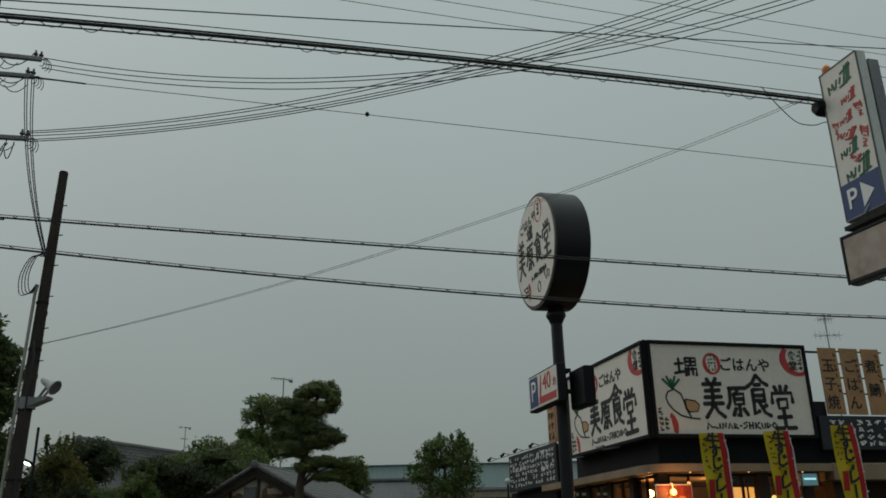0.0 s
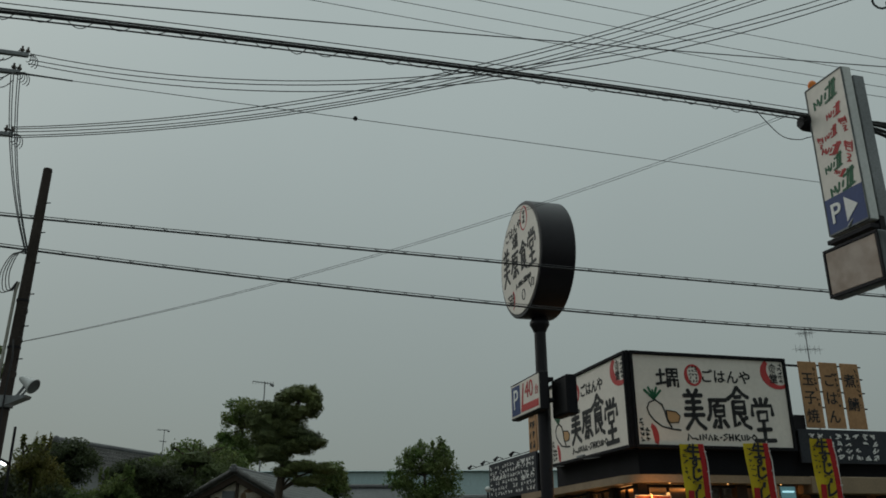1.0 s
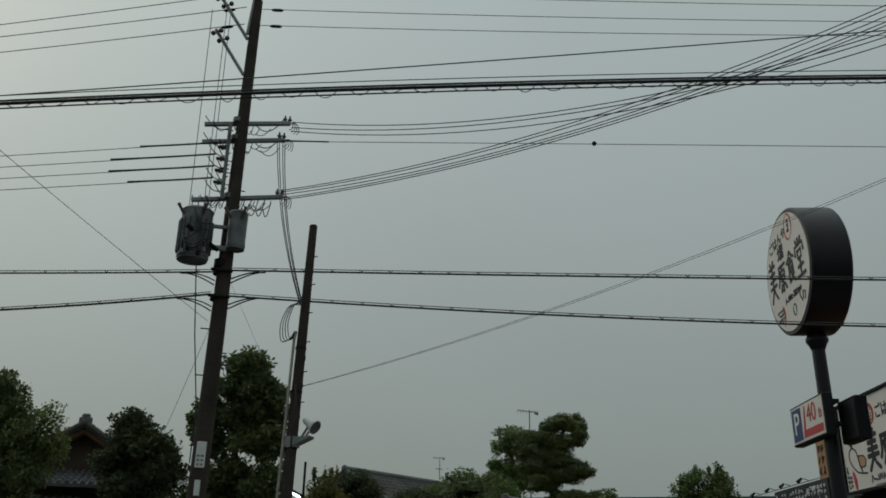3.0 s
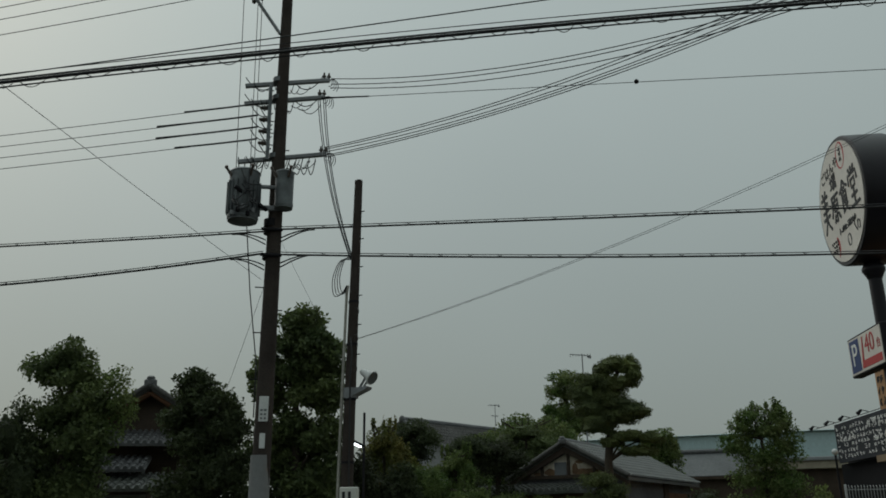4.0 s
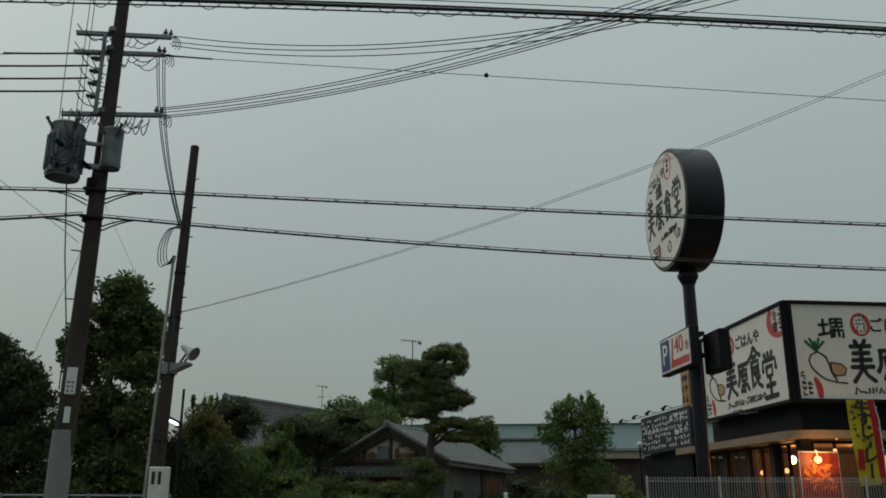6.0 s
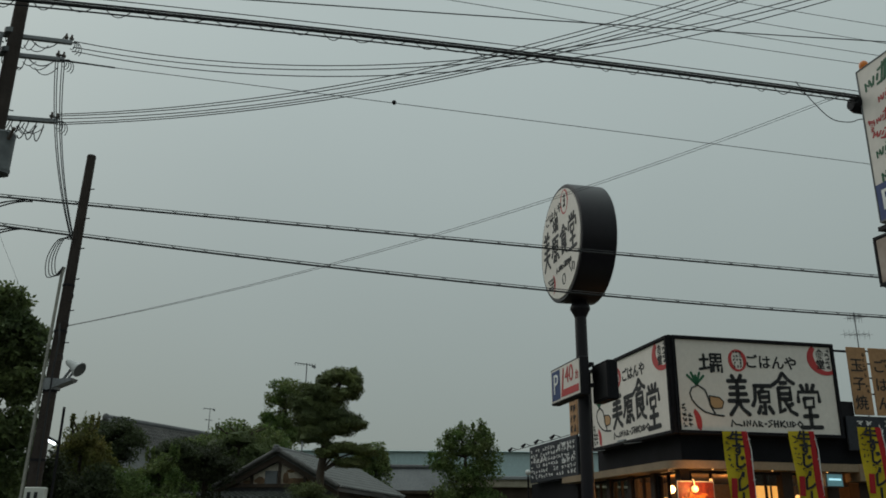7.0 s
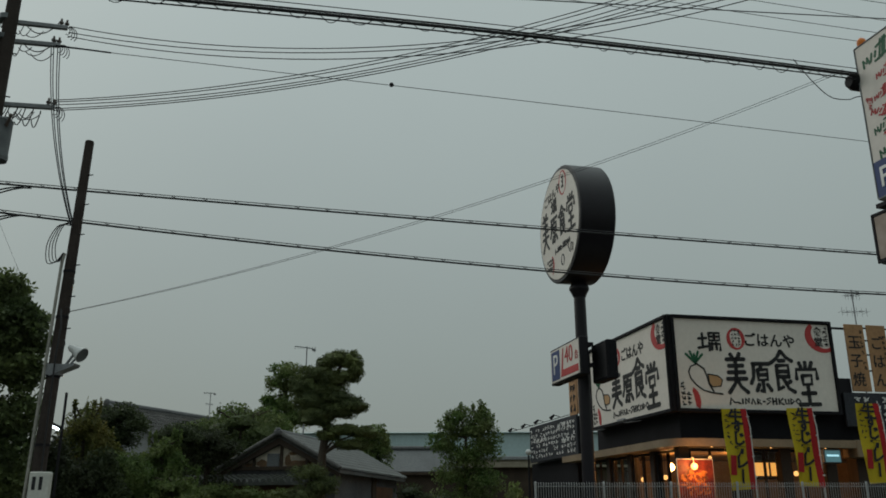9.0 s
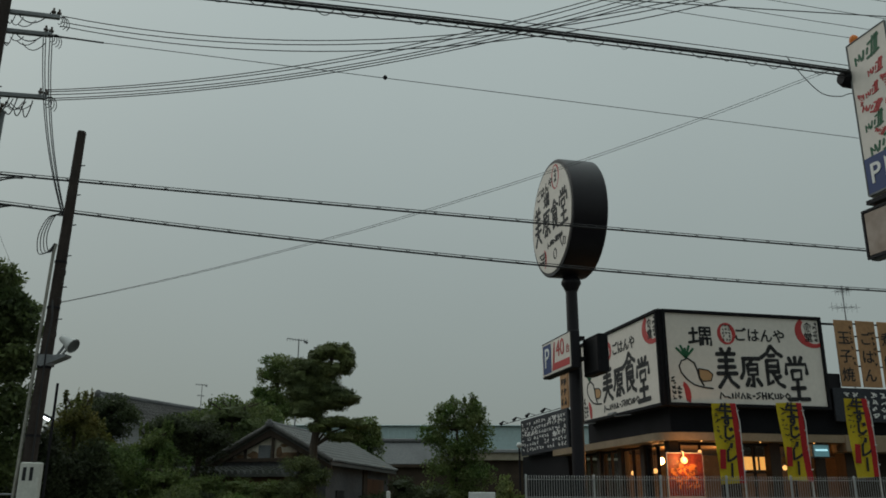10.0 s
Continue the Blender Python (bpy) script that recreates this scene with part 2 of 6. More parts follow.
# ---- building helpers ----
class G:
    """Collects vertices and faces for one mesh."""

    def __init__(self):
        self.v, self.f = [], []

    def add(self, v, f):
        k = len(self.v)
        self.v += [tuple(p) for p in v]
        self.f += [tuple(i + k for i in q) for q in f]
        return self

    def box(self, c, s, rz=0.0, bevel=0.0, rx=0.0, ry=0.0):
        m = pose(c[0], c[1], c[2], rx, ry, rz)
        x, y, z = (a / 2 for a in s)
        b = min(bevel, x * 0.9, y * 0.9, z * 0.9)
        if b <= 0:
            v = [(i * x, j * y, k * z) for i in (-1, 1) for j in (-1, 1) for k in (-1, 1)]
            f = [(0, 1, 3, 2), (4, 6, 7, 5), (0, 4, 5, 1), (2, 3, 7, 6), (0, 2, 6, 4), (1, 5, 7, 3)]
        else:
            ring = [(-x + b, -y), (x - b, -y), (x, -y + b), (x, y - b), (x - b, y), (-x + b, y), (-x, y - b), (-x, -y + b)]
            sx, sy = (x - b) / x, (y - b) / y
            lev = [(-z, sx, sy), (-z + b, 1, 1), (z - b, 1, 1), (z, sx, sy)]
            v = [(p * ax, q * ay, h) for h, ax, ay in lev for p, q in ring]
            f = [(a * 8 + i, a * 8 + (i + 1) % 8, a * 8 + 8 + (i + 1) % 8, a * 8 + 8 + i) for a in range(3) for i in range(8)]
            f += [tuple(range(7, -1, -1)), tuple(range(24, 32))]
        return self.add([m @ Vector(p) for p in v], f)

    def cyl(self, a, b, r0, r1=None, n=12, caps=True):
        return self.tube([a, b], [r0, r0 if r1 is None else r1], n, caps)

    def tube(self, pts, r, n=6, caps=True):
        pts = [Vector(p) for p in pts]
        rs = r if isinstance(r, (list, tuple)) else [r] * len(pts)
        side, v, f = None, [], []
        for i, p in enumerate(pts):
            d = (pts[min(i + 1, len(pts) - 1)] - pts[max(i - 1, 0)]).normalized()
            if side is None:
                side = d.cross(Vector((0, 0, 1)) if abs(d.z) < 0.9 else Vector((1, 0, 0))).normalized()
            side = (side - d * side.dot(d)).normalized()
            up = d.cross(side)
            v += [p + (side * math.cos(2 * math.pi * k / n) + up * math.sin(2 * math.pi * k / n)) * rs[i] for k in range(n)]
        for i in range(len(pts) - 1):
            f += [(i * n + k, i * n + (k + 1) % n, i * n + n + (k + 1) % n, i * n + n + k) for k in range(n)]
        if caps:
            f += [tuple(range(n - 1, -1, -1)), tuple(range(len(v) - n, len(v)))]
        return self.add(v, f)

    def ball(self, c, r, n=12, rough=0.0, seed=0):
        rx, ry, rz = r if isinstance(r, (list, tuple)) else (r, r, r)
        h, v, f = max(4, n // 2), [], []
        for j in range(h + 1):
            for i in range(n):
                a, b = 2 * math.pi * i / n, math.pi * j / h
                d = Vector((math.cos(a) * math.sin(b), math.sin(a) * math.sin(b), math.cos(b)))
                k = 1 + rough * noise.noise(d * 2.3 + Vector((seed * 3.7, 0, 0)))
                v.append((c[0] + d.x * rx * k, c[1] + d.y * ry * k, c[2] + d.z * rz * k))
        f += [(j * n + i, (j + 1) * n + i, (j + 1) * n + (i + 1) % n, j * n + (i + 1) % n) for j in range(h) for i in range(n)]
        return self.add(v, f)

    def prism(self, poly, y0, y1):
        """A polygon given in x and z, between two depths y."""
        n = len(poly)
        v = [(x, y0, z) for x, z in poly] + [(x, y1, z) for x, z in poly]
        f = [tuple(range(n)), tuple(range(2 * n - 1, n - 1, -1))] + [(i + n, (i + 1) % n + n, (i + 1) % n, i) for i in range(n)]
        return self.add(v, f)

    def brush(self, pts, w, y0=-0.012, y1=0.0):
        """A brush stroke in x and z with rounded, slightly swelling ends, standing off the plane."""
        p = [Vector((a, b)) for a, b in pts]
        left, right = [], []
        for i, q in enumerate(p):
            d = (p[min(i + 1, len(p) - 1)] - p[max(i - 1, 0)]).normalized()
            nrm = Vector((-d.y, d.x))
            ww = w * (1.12 if i in (0, len(p) - 1) else 0.95) / 2
            if i == 0:
                left.append(q - d * w * 0.35 + nrm * ww * 0.45), right.append(q - d * w * 0.35 - nrm * ww * 0.45)
            left.append(q + nrm * ww), right.append(q - nrm * ww)
            if i == len(p) - 1:
                left.append(q + d * w * 0.35 + nrm * ww * 0.45), right.append(q + d * w * 0.35 - nrm * ww * 0.45)
        for i in range(len(left) - 1):
            quad = [right[i], right[i + 1], left[i + 1], left[i]]
            self.prism([(c.x, c.y) for c in quad], y0, y1)
        return self

    def mesh(self, name, smooth=True):
        me = bpy.data.meshes.new(name)
        me.from_pydata(self.v, [], self.f)
        bm = bmesh.new()
        bm.from_mesh(me)
        bmesh.ops.recalc_face_normals(bm, faces=bm.faces)
        bm.to_mesh(me)
        bm.free()
        if smooth:
            me.shade_smooth()
            me.set_sharp_from_angle(angle=radians(35))
        return me


def thing(name, m, label, category, group="", kind=""):
    ob = new(name)
    ob.empty_display_size = 0.2
    ob.matrix_world = m if isinstance(m, Matrix) else pose(*m)
    return tagged(ob, label, category, group, kind)


def part(name, g, material, parent, label="", smooth=True):
    ob = new(name, g.mesh(name, smooth) if isinstance(g, G) else g)
    if not ob.data.materials:
        ob.data.materials.append(material)
    ob.parent = parent
    if label:
        ob["label"] = label
    return ob


def solo(name, g, material, label, category, group="", kind="", smooth=True):
    ob = new(name, g.mesh(name, smooth))
    ob.data.materials.append(material)
    return tagged(ob, label, category, group, kind)


def lettering(body, size, material, parent, m, name="lettering", depth=0.004, weight=0.0):
    cu = bpy.data.curves.new(name, "FONT")
    cu.body, cu.size, cu.extrude, cu.align_x, cu.align_y = body, size, depth, "CENTER", "CENTER"
    cu.offset = weight * size
    tmp = bpy.data.objects.new(name, cu)
    me = bpy.data.meshes.new_from_object(tmp)
    bpy.data.objects.remove(tmp)
    me.materials.clear()
    me.materials.append(material)
    ob = part(name, me, material, parent)
    ob.matrix_local = m
    return ob


def smooth(pts, n=6):
    """Points of a soft curve through the given ones."""
    p = [Vector(q) for q in pts]
    p = [p[0] * 2 - p[1]] + p + [p[-1] * 2 - p[-2]]
    out = []
    for a, b, c, d in zip(p, p[1:], p[2:], p[3:]):
        for k in range(n):
            t = k / n
            out.append(0.5 * (2 * b + (c - a) * t + (2 * a - 5 * b + 4 * c - d) * t * t + (3 * b - a - 3 * c + d) * t ** 3))
    return out + [p[-2]]


def sagging(p0, p1, sag, n=28, dz=0.0, over=0.0):
    """A hanging wire; over carries it on past its far end."""
    p0, p1 = Vector(p0), Vector(p1)
    us = [i / n * (1 + over) for i in range(n + 1)]
    return [p0 + (p1 - p0) * u + Vector((0, 0, dz - 4 * sag * u * (1 - u))) for u in us]


# ---- setting ----
PHI = 14.0                                   # the restaurant's front, degrees from +x
ROAD = 17.0
g = G()
R_ = 1500.0
g.add([(-R_, -R_, 0), (R_, -R_, 0), (R_, R_, 0), (-R_, R_, 0)], [(0, 1, 2, 3)])
solo("ground", g, M["soil"], "bare earth and gravel ground reaching the horizon", "ground", kind="structure")


def strip(name, n0, n1, z0, z1, material, label):
    c = pose(0, 0, 0, 0, 0, ROAD) @ Vector((0, (n0 + n1) / 2, 0))
    return solo(name, G().box((c.x, c.y, (z0 + z1) / 2), (240, n1 - n0, z1 - z0), ROAD), material, label, name, kind="structure")


strip("road", 3.0, 12.6, -0.05, 0.02, M["asphalt"], "dark asphalt two-lane road")
strip("pavement", 12.78, 15.2, -0.05, 0.15, M["paving"], "grey concrete pavement along the road")
strip("kerb", 12.6, 12.78, -0.05, 0.17, M["kerb"], "pale concrete kerb stone row")
strip("verge", -3.0, 3.0, -0.05, 0.025, M["asphalt"], "dark asphalt forecourt beside the road")


# ---- utility pole ----
def utility_pole(x, y, top, r_top=0.095, label="", lean=(0, 0)):
    ob = thing("utility_pole", (x, y, 0), label, "utility pole")
    part("shaft", G().cyl((0, 0, 0), (lean[0], lean[1], top), r_top + top / 170, r_top, 20), M["pole"], ob)
    return ob


pole = utility_pole(-8.68, 13.86, 13.3, 0.105, "tall dark concrete utility pole with crossarms and transformers", (0.1, 0.02))
ARM = math.degrees(math.atan2(14.39 - 13.49, -7.79 + 9.2))
ca, sa = math.cos(radians(ARM)), math.sin(radians(ARM))


def on_arm(s, z, off=0.16):
    """A place s metres along a crossarm, in front of the pole by off."""
    return (ca * s - sa * off, sa * s + ca * off, z)


for z, l0, l1 in ((10.24, -0.70, 1.07), (9.82, -0.70, 0.98), (8.49, -0.76, 1.05)):
    g = G()
    a, b = Vector(on_arm(l0, z - 0.105)), Vector(on_arm(l1, z + 0.215))
    mid = (a + b) / 2
    g.box(mid, ((b - a).length, 0.085, 0.085), ARM, 0.008, 0, -math.degrees(math.atan2(0.32, (b - a).length)))
    arm = part("crossarm", g, M["steel"], pole)
    for s in (l1 - 0.02, l1 - 0.12):
        part("insulator", G().cyl(on_arm(s, z + 0.22), on_arm(s, z + 0.38), 0.028, 0.02, 8).cyl(on_arm(s, z + 0.28), on_arm(s, z + 0.31), 0.045, 0.045, 8), M["ceramic"], arm)
    part("clamp", G().cyl((0, 0, z - 0.05), (0, 0, z + 0.05), 0.135, 0.135, 14), M["tank"], arm)
    for k in range(4):                                    # looped lead ends at the arm's tip
        r0, c0 = 0.06 + 0.022 * k, Vector(on_arm(l1 + 0.0 + 0.025 * k, z + 0.17 - 0.02 * k))
        loop = [c0 + Vector((ca * r0 * math.sin(t_) * 0.9, sa * r0 * math.sin(t_) * 0.9, r0 * 1.3 * math.cos(t_) - 0.03)) for t_ in (0.4 * i - 0.4 for i in range(11 - k))]
        part("lead", G().tube(loop, 0.008, 5), M["cable"], arm)
for z in (11.4, 12.3):                                   # slanted top arms
    g = G()
    g.tube([(0.02, -0.1, z - 0.08), (-0.58, -0.42, z + 0.96)], 0.038, 6)
    arm = part("slanted_arm", g, M["steel"], pole)
    for k in range(4):
        q = Vector((-0.56 + 0.12 * (k // 2), -0.42 + 0.04 * k, z + 0.9 - 0.17 * (k // 2)))
        side = -0.11 if k % 2 else 0.11
        part("insulator", G().ball(q + Vector((side, 0, 0.02)), 0.055, 10).cyl(q, q + Vector((side, 0, 0.02)), 0.02, 0.02, 6), M["ceramic"], arm)
part("slanted_arm", G().tube([(0.0, -0.1, 12.35), (0.1, -0.02, 14.08)], 0.035, 6), M["steel"], pole)
for i in range(4):                                        # rack of line insulators on the left flank
    z = 9.66 - 0.27 * i
    part("line_insulator", G().cyl(on_arm(-0.2, z), on_arm(-0.38, z), 0.05, 0.035, 8).cyl(on_arm(-0.26, z), on_arm(-0.30, z), 0.065, 0.065, 8), M["ceramic"], pole)
part("channel", G().box(on_arm(-0.17, 9.2, -0.12), (0.075, 0.075, 1.7), ARM, 0.01), M["tank"], pole)


def transformer(s, off, z0, z1, r, label):
    x, y, _ = on_arm(s, 0, off)
    ob = part("transformer", G().cyl((x, y, z0), (x, y, z1), r * 0.96, r, 24).cyl((x, y, z1), (x, y, z1 + 0.04), r * 1.05, r * 0.95, 24).cyl((x, y, z0 + 0.05), (x, y, z0 + 0.1), r * 1.01, r * 1.01, 24), M["tank"], pole, label)
    for k in range(3):
        a = math.pi * (0.9 + 0.45 * k)
        px_, py_ = x + r * 0.95 * math.cos(a), y + r * 0.95 * math.sin(a)
        part("bushing", G().cyl((px_, py_, z1 - 0.12), (px_ + 0.12 * math.cos(a), py_ + 0.12 * math.sin(a), z1 + 0.02), 0.035, 0.025, 8).ball((px_ + 0.13 * math.cos(a), py_ + 0.13 * math.sin(a), z1 + 0.04), 0.04, 8), M["ceramic"], ob)
    return ob


tl = transformer(-0.58, -0.25, 6.95, 7.96, 0.30, "large ribbed grey pole transformer")
xt, yt, _ = on_arm(-0.58, 0, -0.25)
for k in range(18):
    a = 2 * math.pi * k / 18
    part("cooling_fin", G().box((xt + 0.31 * math.cos(a), yt + 0.31 * math.sin(a), 7.42), (0.05, 0.012, 0.66), math.degrees(a)), M["tank"], tl)
rt = random.Random(19)
for k in range(9):                                        # slack leads and hardware in front of the tank
    s0, s1, z = rt.uniform(-0.85, -0.3), rt.uniform(-0.8, -0.2), rt.uniform(7.0, 7.7)
    part("slack_lead", G().tube(smooth([on_arm(s0, z + rt.uniform(.1, .35), -0.6), on_arm((s0 + s1) / 2 + rt.uniform(-.1, .1), z - rt.uniform(.0, .15), -0.68), on_arm(s1, z + rt.uniform(-.1, .2), -0.6)]), 0.014, 5), M["cable"], pole)
for k in range(5):
    part("lug", G().box(on_arm(-0.78 + 0.1 * k, 7.02 + 0.07 * (k % 3), -0.56), (0.07, 0.06, 0.1), ARM + 12 * k, 0.015), M["dark_steel" if k % 2 else "steel"], tl)
transformer(0.2, -0.3, 7.25, 8.0, 0.185, "small smooth grey pole transformer")
part("bracket", G().box(on_arm(-0.1, 7.3, -0.15), (0.75, 0.08, 0.1), ARM, 0.01), M["steel"], pole)
part("bracket", G().box(on_arm(-0.1, 7.75, -0.15), (0.6, 0.07, 0.07), ARM, 0.01), M["steel"], pole)
part("brace", G().tube([on_arm(-0.75, 7.55, -0.6), on_arm(-0.12, 7.2, -0.3)], 0.04, 6), M["dark_steel"], pole)
part("bracket", G().cyl((0, 0, 6.95), (0, 0, 7.1), 0.17, 0.17, 16), M["dark_steel"], pole)
for z in (6.32, 6.85):
    part("cable_clamp", G().cyl((0, 0, z - 0.04), (0, 0, z + 0.05), 0.168, 0.168, 16).box(on_arm(0, z, -0.18), (0.42, 0.08, 0.05), ARM, 0.01), M["dark_steel"], pole)
part("wrap", G().cyl((0, 0, 0.15), (0, 0, 2.5), 0.196, 0.184, 24), M["sleeve"], pole, "pale grey protective wrap")
for z, hh, ww in ((3.33, 0.46, 0.17), (2.75, 0.27, 0.1)):
    plate = part("number_plate", G().box((0.0, -0.172, z), (ww, 0.02, hh), 0, 0.004), M["white_paint"], pole, "white plate with plain bars")
    plate.matrix_local = pose(0.02, 0, 0, 0, 0, 30)
    if hh > 0.3:
        for k in range(3):
            for dx in (-0.22, 0.18):
                part("bar", G().box((dx * ww, -0.184, z - hh * 0.38 + k * 0.075), (ww * (0.2 + 0.05 * k), 0.006, 0.035)), M["tank"], plate)
random.seed(3)
for k in range(9):                                        # step bolts
    z = 3.9 + 0.45 * k + (2.5 if k > 4 else 0)
    sgn = 1 if k % 2 else -1
    part("step_bolt", G().cyl(on_arm(0.1 * sgn, z, 0), on_arm(0.27 * sgn, z, 0), 0.012, 0.012, 6), M["dark_steel"], pole)


def jumper(a, b, sag, name="jumper_wire", r=0.011, owner=pole):
    return part(name, G().tube(sagging(a, b, sag, 10), r, 5), M["cable"], owner)


for i in range(4):
    z = 9.66 - 0.27 * i
    jumper(on_arm(-0.36, z), on_arm(-0.02, z - 0.28), 0.12)
    jumper(on_arm(-0.55, z + 0.02), on_arm(-0.1, z - 0.1), 0.16)
for k in range(5):
    jumper(on_arm(0.3 + 0.13 * k, 8.58), on_arm(0.12 + 0.14 * k, 8.15 + 0.05 * k), 0.12 + 0.03 * k)
    jumper(on_arm(-0.75 + 0.13 * k, 8.5), on_arm(-0.7 + 0.1 * k, 8.12), 0.05)
for z in (10.34, 9.94):
    jumper(on_arm(0.92, z + 0.2), on_arm(0.35, z - 0.05), 0.22)
    jumper(on_arm(-0.7, z), on_arm(-0.1, z - 0.12), 0.2)
rj = random.Random(8)
for z, lo, hi, n_ in ((10.22, -0.6, 0.9, 5), (9.82, -0.6, 0.9, 9), (8.5, -0.7, 0.9, 14)):
    for k in range(n_):                                       # slack leads hanging under the arms
        s = lo + (hi - lo) * (k + rj.random()) / n_
        part("jumper_wire", G().tube(sagging(on_arm(s, z, 0.1), on_arm(s * 0.55, z - rj.uniform(.08, .22), 0.05), rj.uniform(.08, .2), 10), 0.009, 5), M["cable"], pole)
for s in (-0.5, -0.78, -0.42):
    jumper(on_arm(s * 1.1, 13.0), on_arm(s, 8.2), 0.0, "drop_wire", 0.008)
part("drop_cable", G().tube([on_arm(-0.5, 7.0), on_arm(-0.36, 5.6), on_arm(-0.25, 4.8), on_arm(-0.17, 4.2, 0.1), on_arm(-0.17, 3.2, 0.1)], 0.012, 5), M["cable"], pole)

# ---- thin service pole ----
thin = thing("service_pole", (-6.89, 13.74, 0), "slim dark steel service pole with meter box and floodlight", "service pole")
part("shaft", G().cyl((0, 0, 0), (0.14, 0.08, 7.62), 0.125, 0.075, 18).cyl((0.14, 0.08, 7.6), (0.14, 0.08, 7.64), 0.08, 0.07, 18), M["pole"], thin)
part("conduit", G().tube([(-0.13, -0.07, 0.1), (-0.075, -0.06, 2.6), (-0.005, -0.05, 5.35), (0.02, -0.05, 5.5)], 0.027, 8), M["conduit"], thin, "pale plastic conduit")
for z in (1.2, 2.3, 3.4, 4.4, 5.2):
    part("strap", G().cyl((0.018 * z, 0.010 * z, z - 0.02), (0.018 * z, 0.010 * z, z + 0.02), 0.136 - 0.0066 * z, 0.136 - 0.0066 * z, 14), M["dark_steel"], thin)
mb = part("meter_box", G().box((0.2, -0.2, 1.45), (0.3, 0.2, 0.85), 14, 0.015), M["box_paint"], thin, "cream electricity meter box")
for dx in (-0.05, 0.05):
    part("window_slot", G().box((0.2 + dx * 0.97, -0.303 + dx * 0.25, 1.7), (0.05, 0.012, 0.2), 14), M["ink"], mb)
part("bracket", G().prism([(0.05, 3.4), (0.44, 3.56), (0.46, 3.6), (0.05, 3.58)], -0.1, 0.12), M["steel"], thin)
part("clamp", G().cyl((0.07, 0.04, 3.42), (0.07, 0.04, 3.6), 0.14, 0.14, 16), M["steel"], thin)
fl = part("floodlight", G().tube([(0.28, 0.0, 3.90), (0.32, 0.01, 3.875), (0.41, 0.0, 3.82), (0.50, -0.01, 3.76), (0.525, -0.015, 3.745)], [0.03, 0.06, 0.075, 0.125, 0.13], 20), M["white_paint"], thin, "white conical floodlight")
part("lens", G().cyl((0.526, -0.015, 3.744), (0.534, -0.017, 3.739), 0.115, 0.115, 20), M["tank"], fl)
part("lamp_arm", G().tube([(0.26, 0.0, 3.58), (0.40, 0.0, 3.80)], 0.022, 6), M["steel"], thin)
part("lamp_arm", G().tube([(0.33, 0.0, 3.58), (0.47, 0.0, 3.77)], 0.018, 6), M["steel"], thin)
part("lamp_cable", G().tube([(0.13, -0.13, 4.5), (0.2, -0.2, 4.2), (0.15, -0.15, 3.7), (0.16, -0.14, 1.9)], 0.014, 6), M["cable"], thin)
for k in range(4):                                        # cable loops at the head of the conduit
    w = 0.06 * k
    part("cable_loop", G().tube(smooth([(0.1, -0.08, 6.08 - 0.03 * k), (-0.04 - w * 0.5, -0.1, 5.98), (-0.13 - w, -0.1 + 0.02 * k, 5.68), (-0.10 - w * 0.8, -0.1, 5.42 - 0.03 * k), (-0.03 - 0.02 * k, -0.1, 5.34), (0.01, -0.08, 5.5)]), 0.008, 6), M["cable"], thin)
for z in (4.5, 3.95, 5.0):                                # small wire rings on the shaft
    part("wire_ring", G().tube(smooth([(0.018 * z + 0.08, -0.06, z + 0.06), (0.018 * z + 0.17, -0.1, z + 0.03), (0.018 * z + 0.18, -0.1, z - 0.06), (0.018 * z + 0.1, -0.08, z - 0.1)]), 0.006, 5), M["cable"], thin)
for k in range(6):
    z = 4.2 + 0.55 * k
    part("step_bolt", G().cyl((0.018 * z + 0.1, 0, z), (0.018 * z + 0.2, -0.02, z), 0.01, 0.01, 6), M["dark_steel"], thin)

# ---- overhead lines ----
def line(name, p0, p1, sag, r, label, category="overhead wire", group="", material="wire", n=28, over=0.0):
    return solo(name, G().tube(sagging(p0, p1, sag, n, 0.0, over), r, 6), M[material], label, category, group)


def lashed_cable(p0, p1, sag, r, loops, label, gap=0.05):
    """A thick cable under its messenger strand, with hanger loops."""
    ob = thing("telephone_cable", (0, 0, 0), label, "telephone cable", "telephone cables along the road")
    n = 60
    lo, hi = sagging(p0, p1, sag, n), sagging(p0, p1, sag, n, gap)
    part("cable", G().tube(lo, r, 8), M["cable"], ob)
    part("messenger", G().tube(hi, 0.009, 5), M["cable"], ob)
    g = G()
    for i in range(loops):
        u = (i + 0.5) / loops
        a = Vector(p0).lerp(Vector(p1), u) + Vector((0, 0, -4 * sag * u * (1 - u)))
        g.tube([a + Vector((-0.05, 0, gap)), a + Vector((0, 0, r)), a + Vector((0.05, 0, gap))], 0.0065, 4)
    part("hanger", g, M["cable"], ob)["kind"] = "stuff"
    return ob


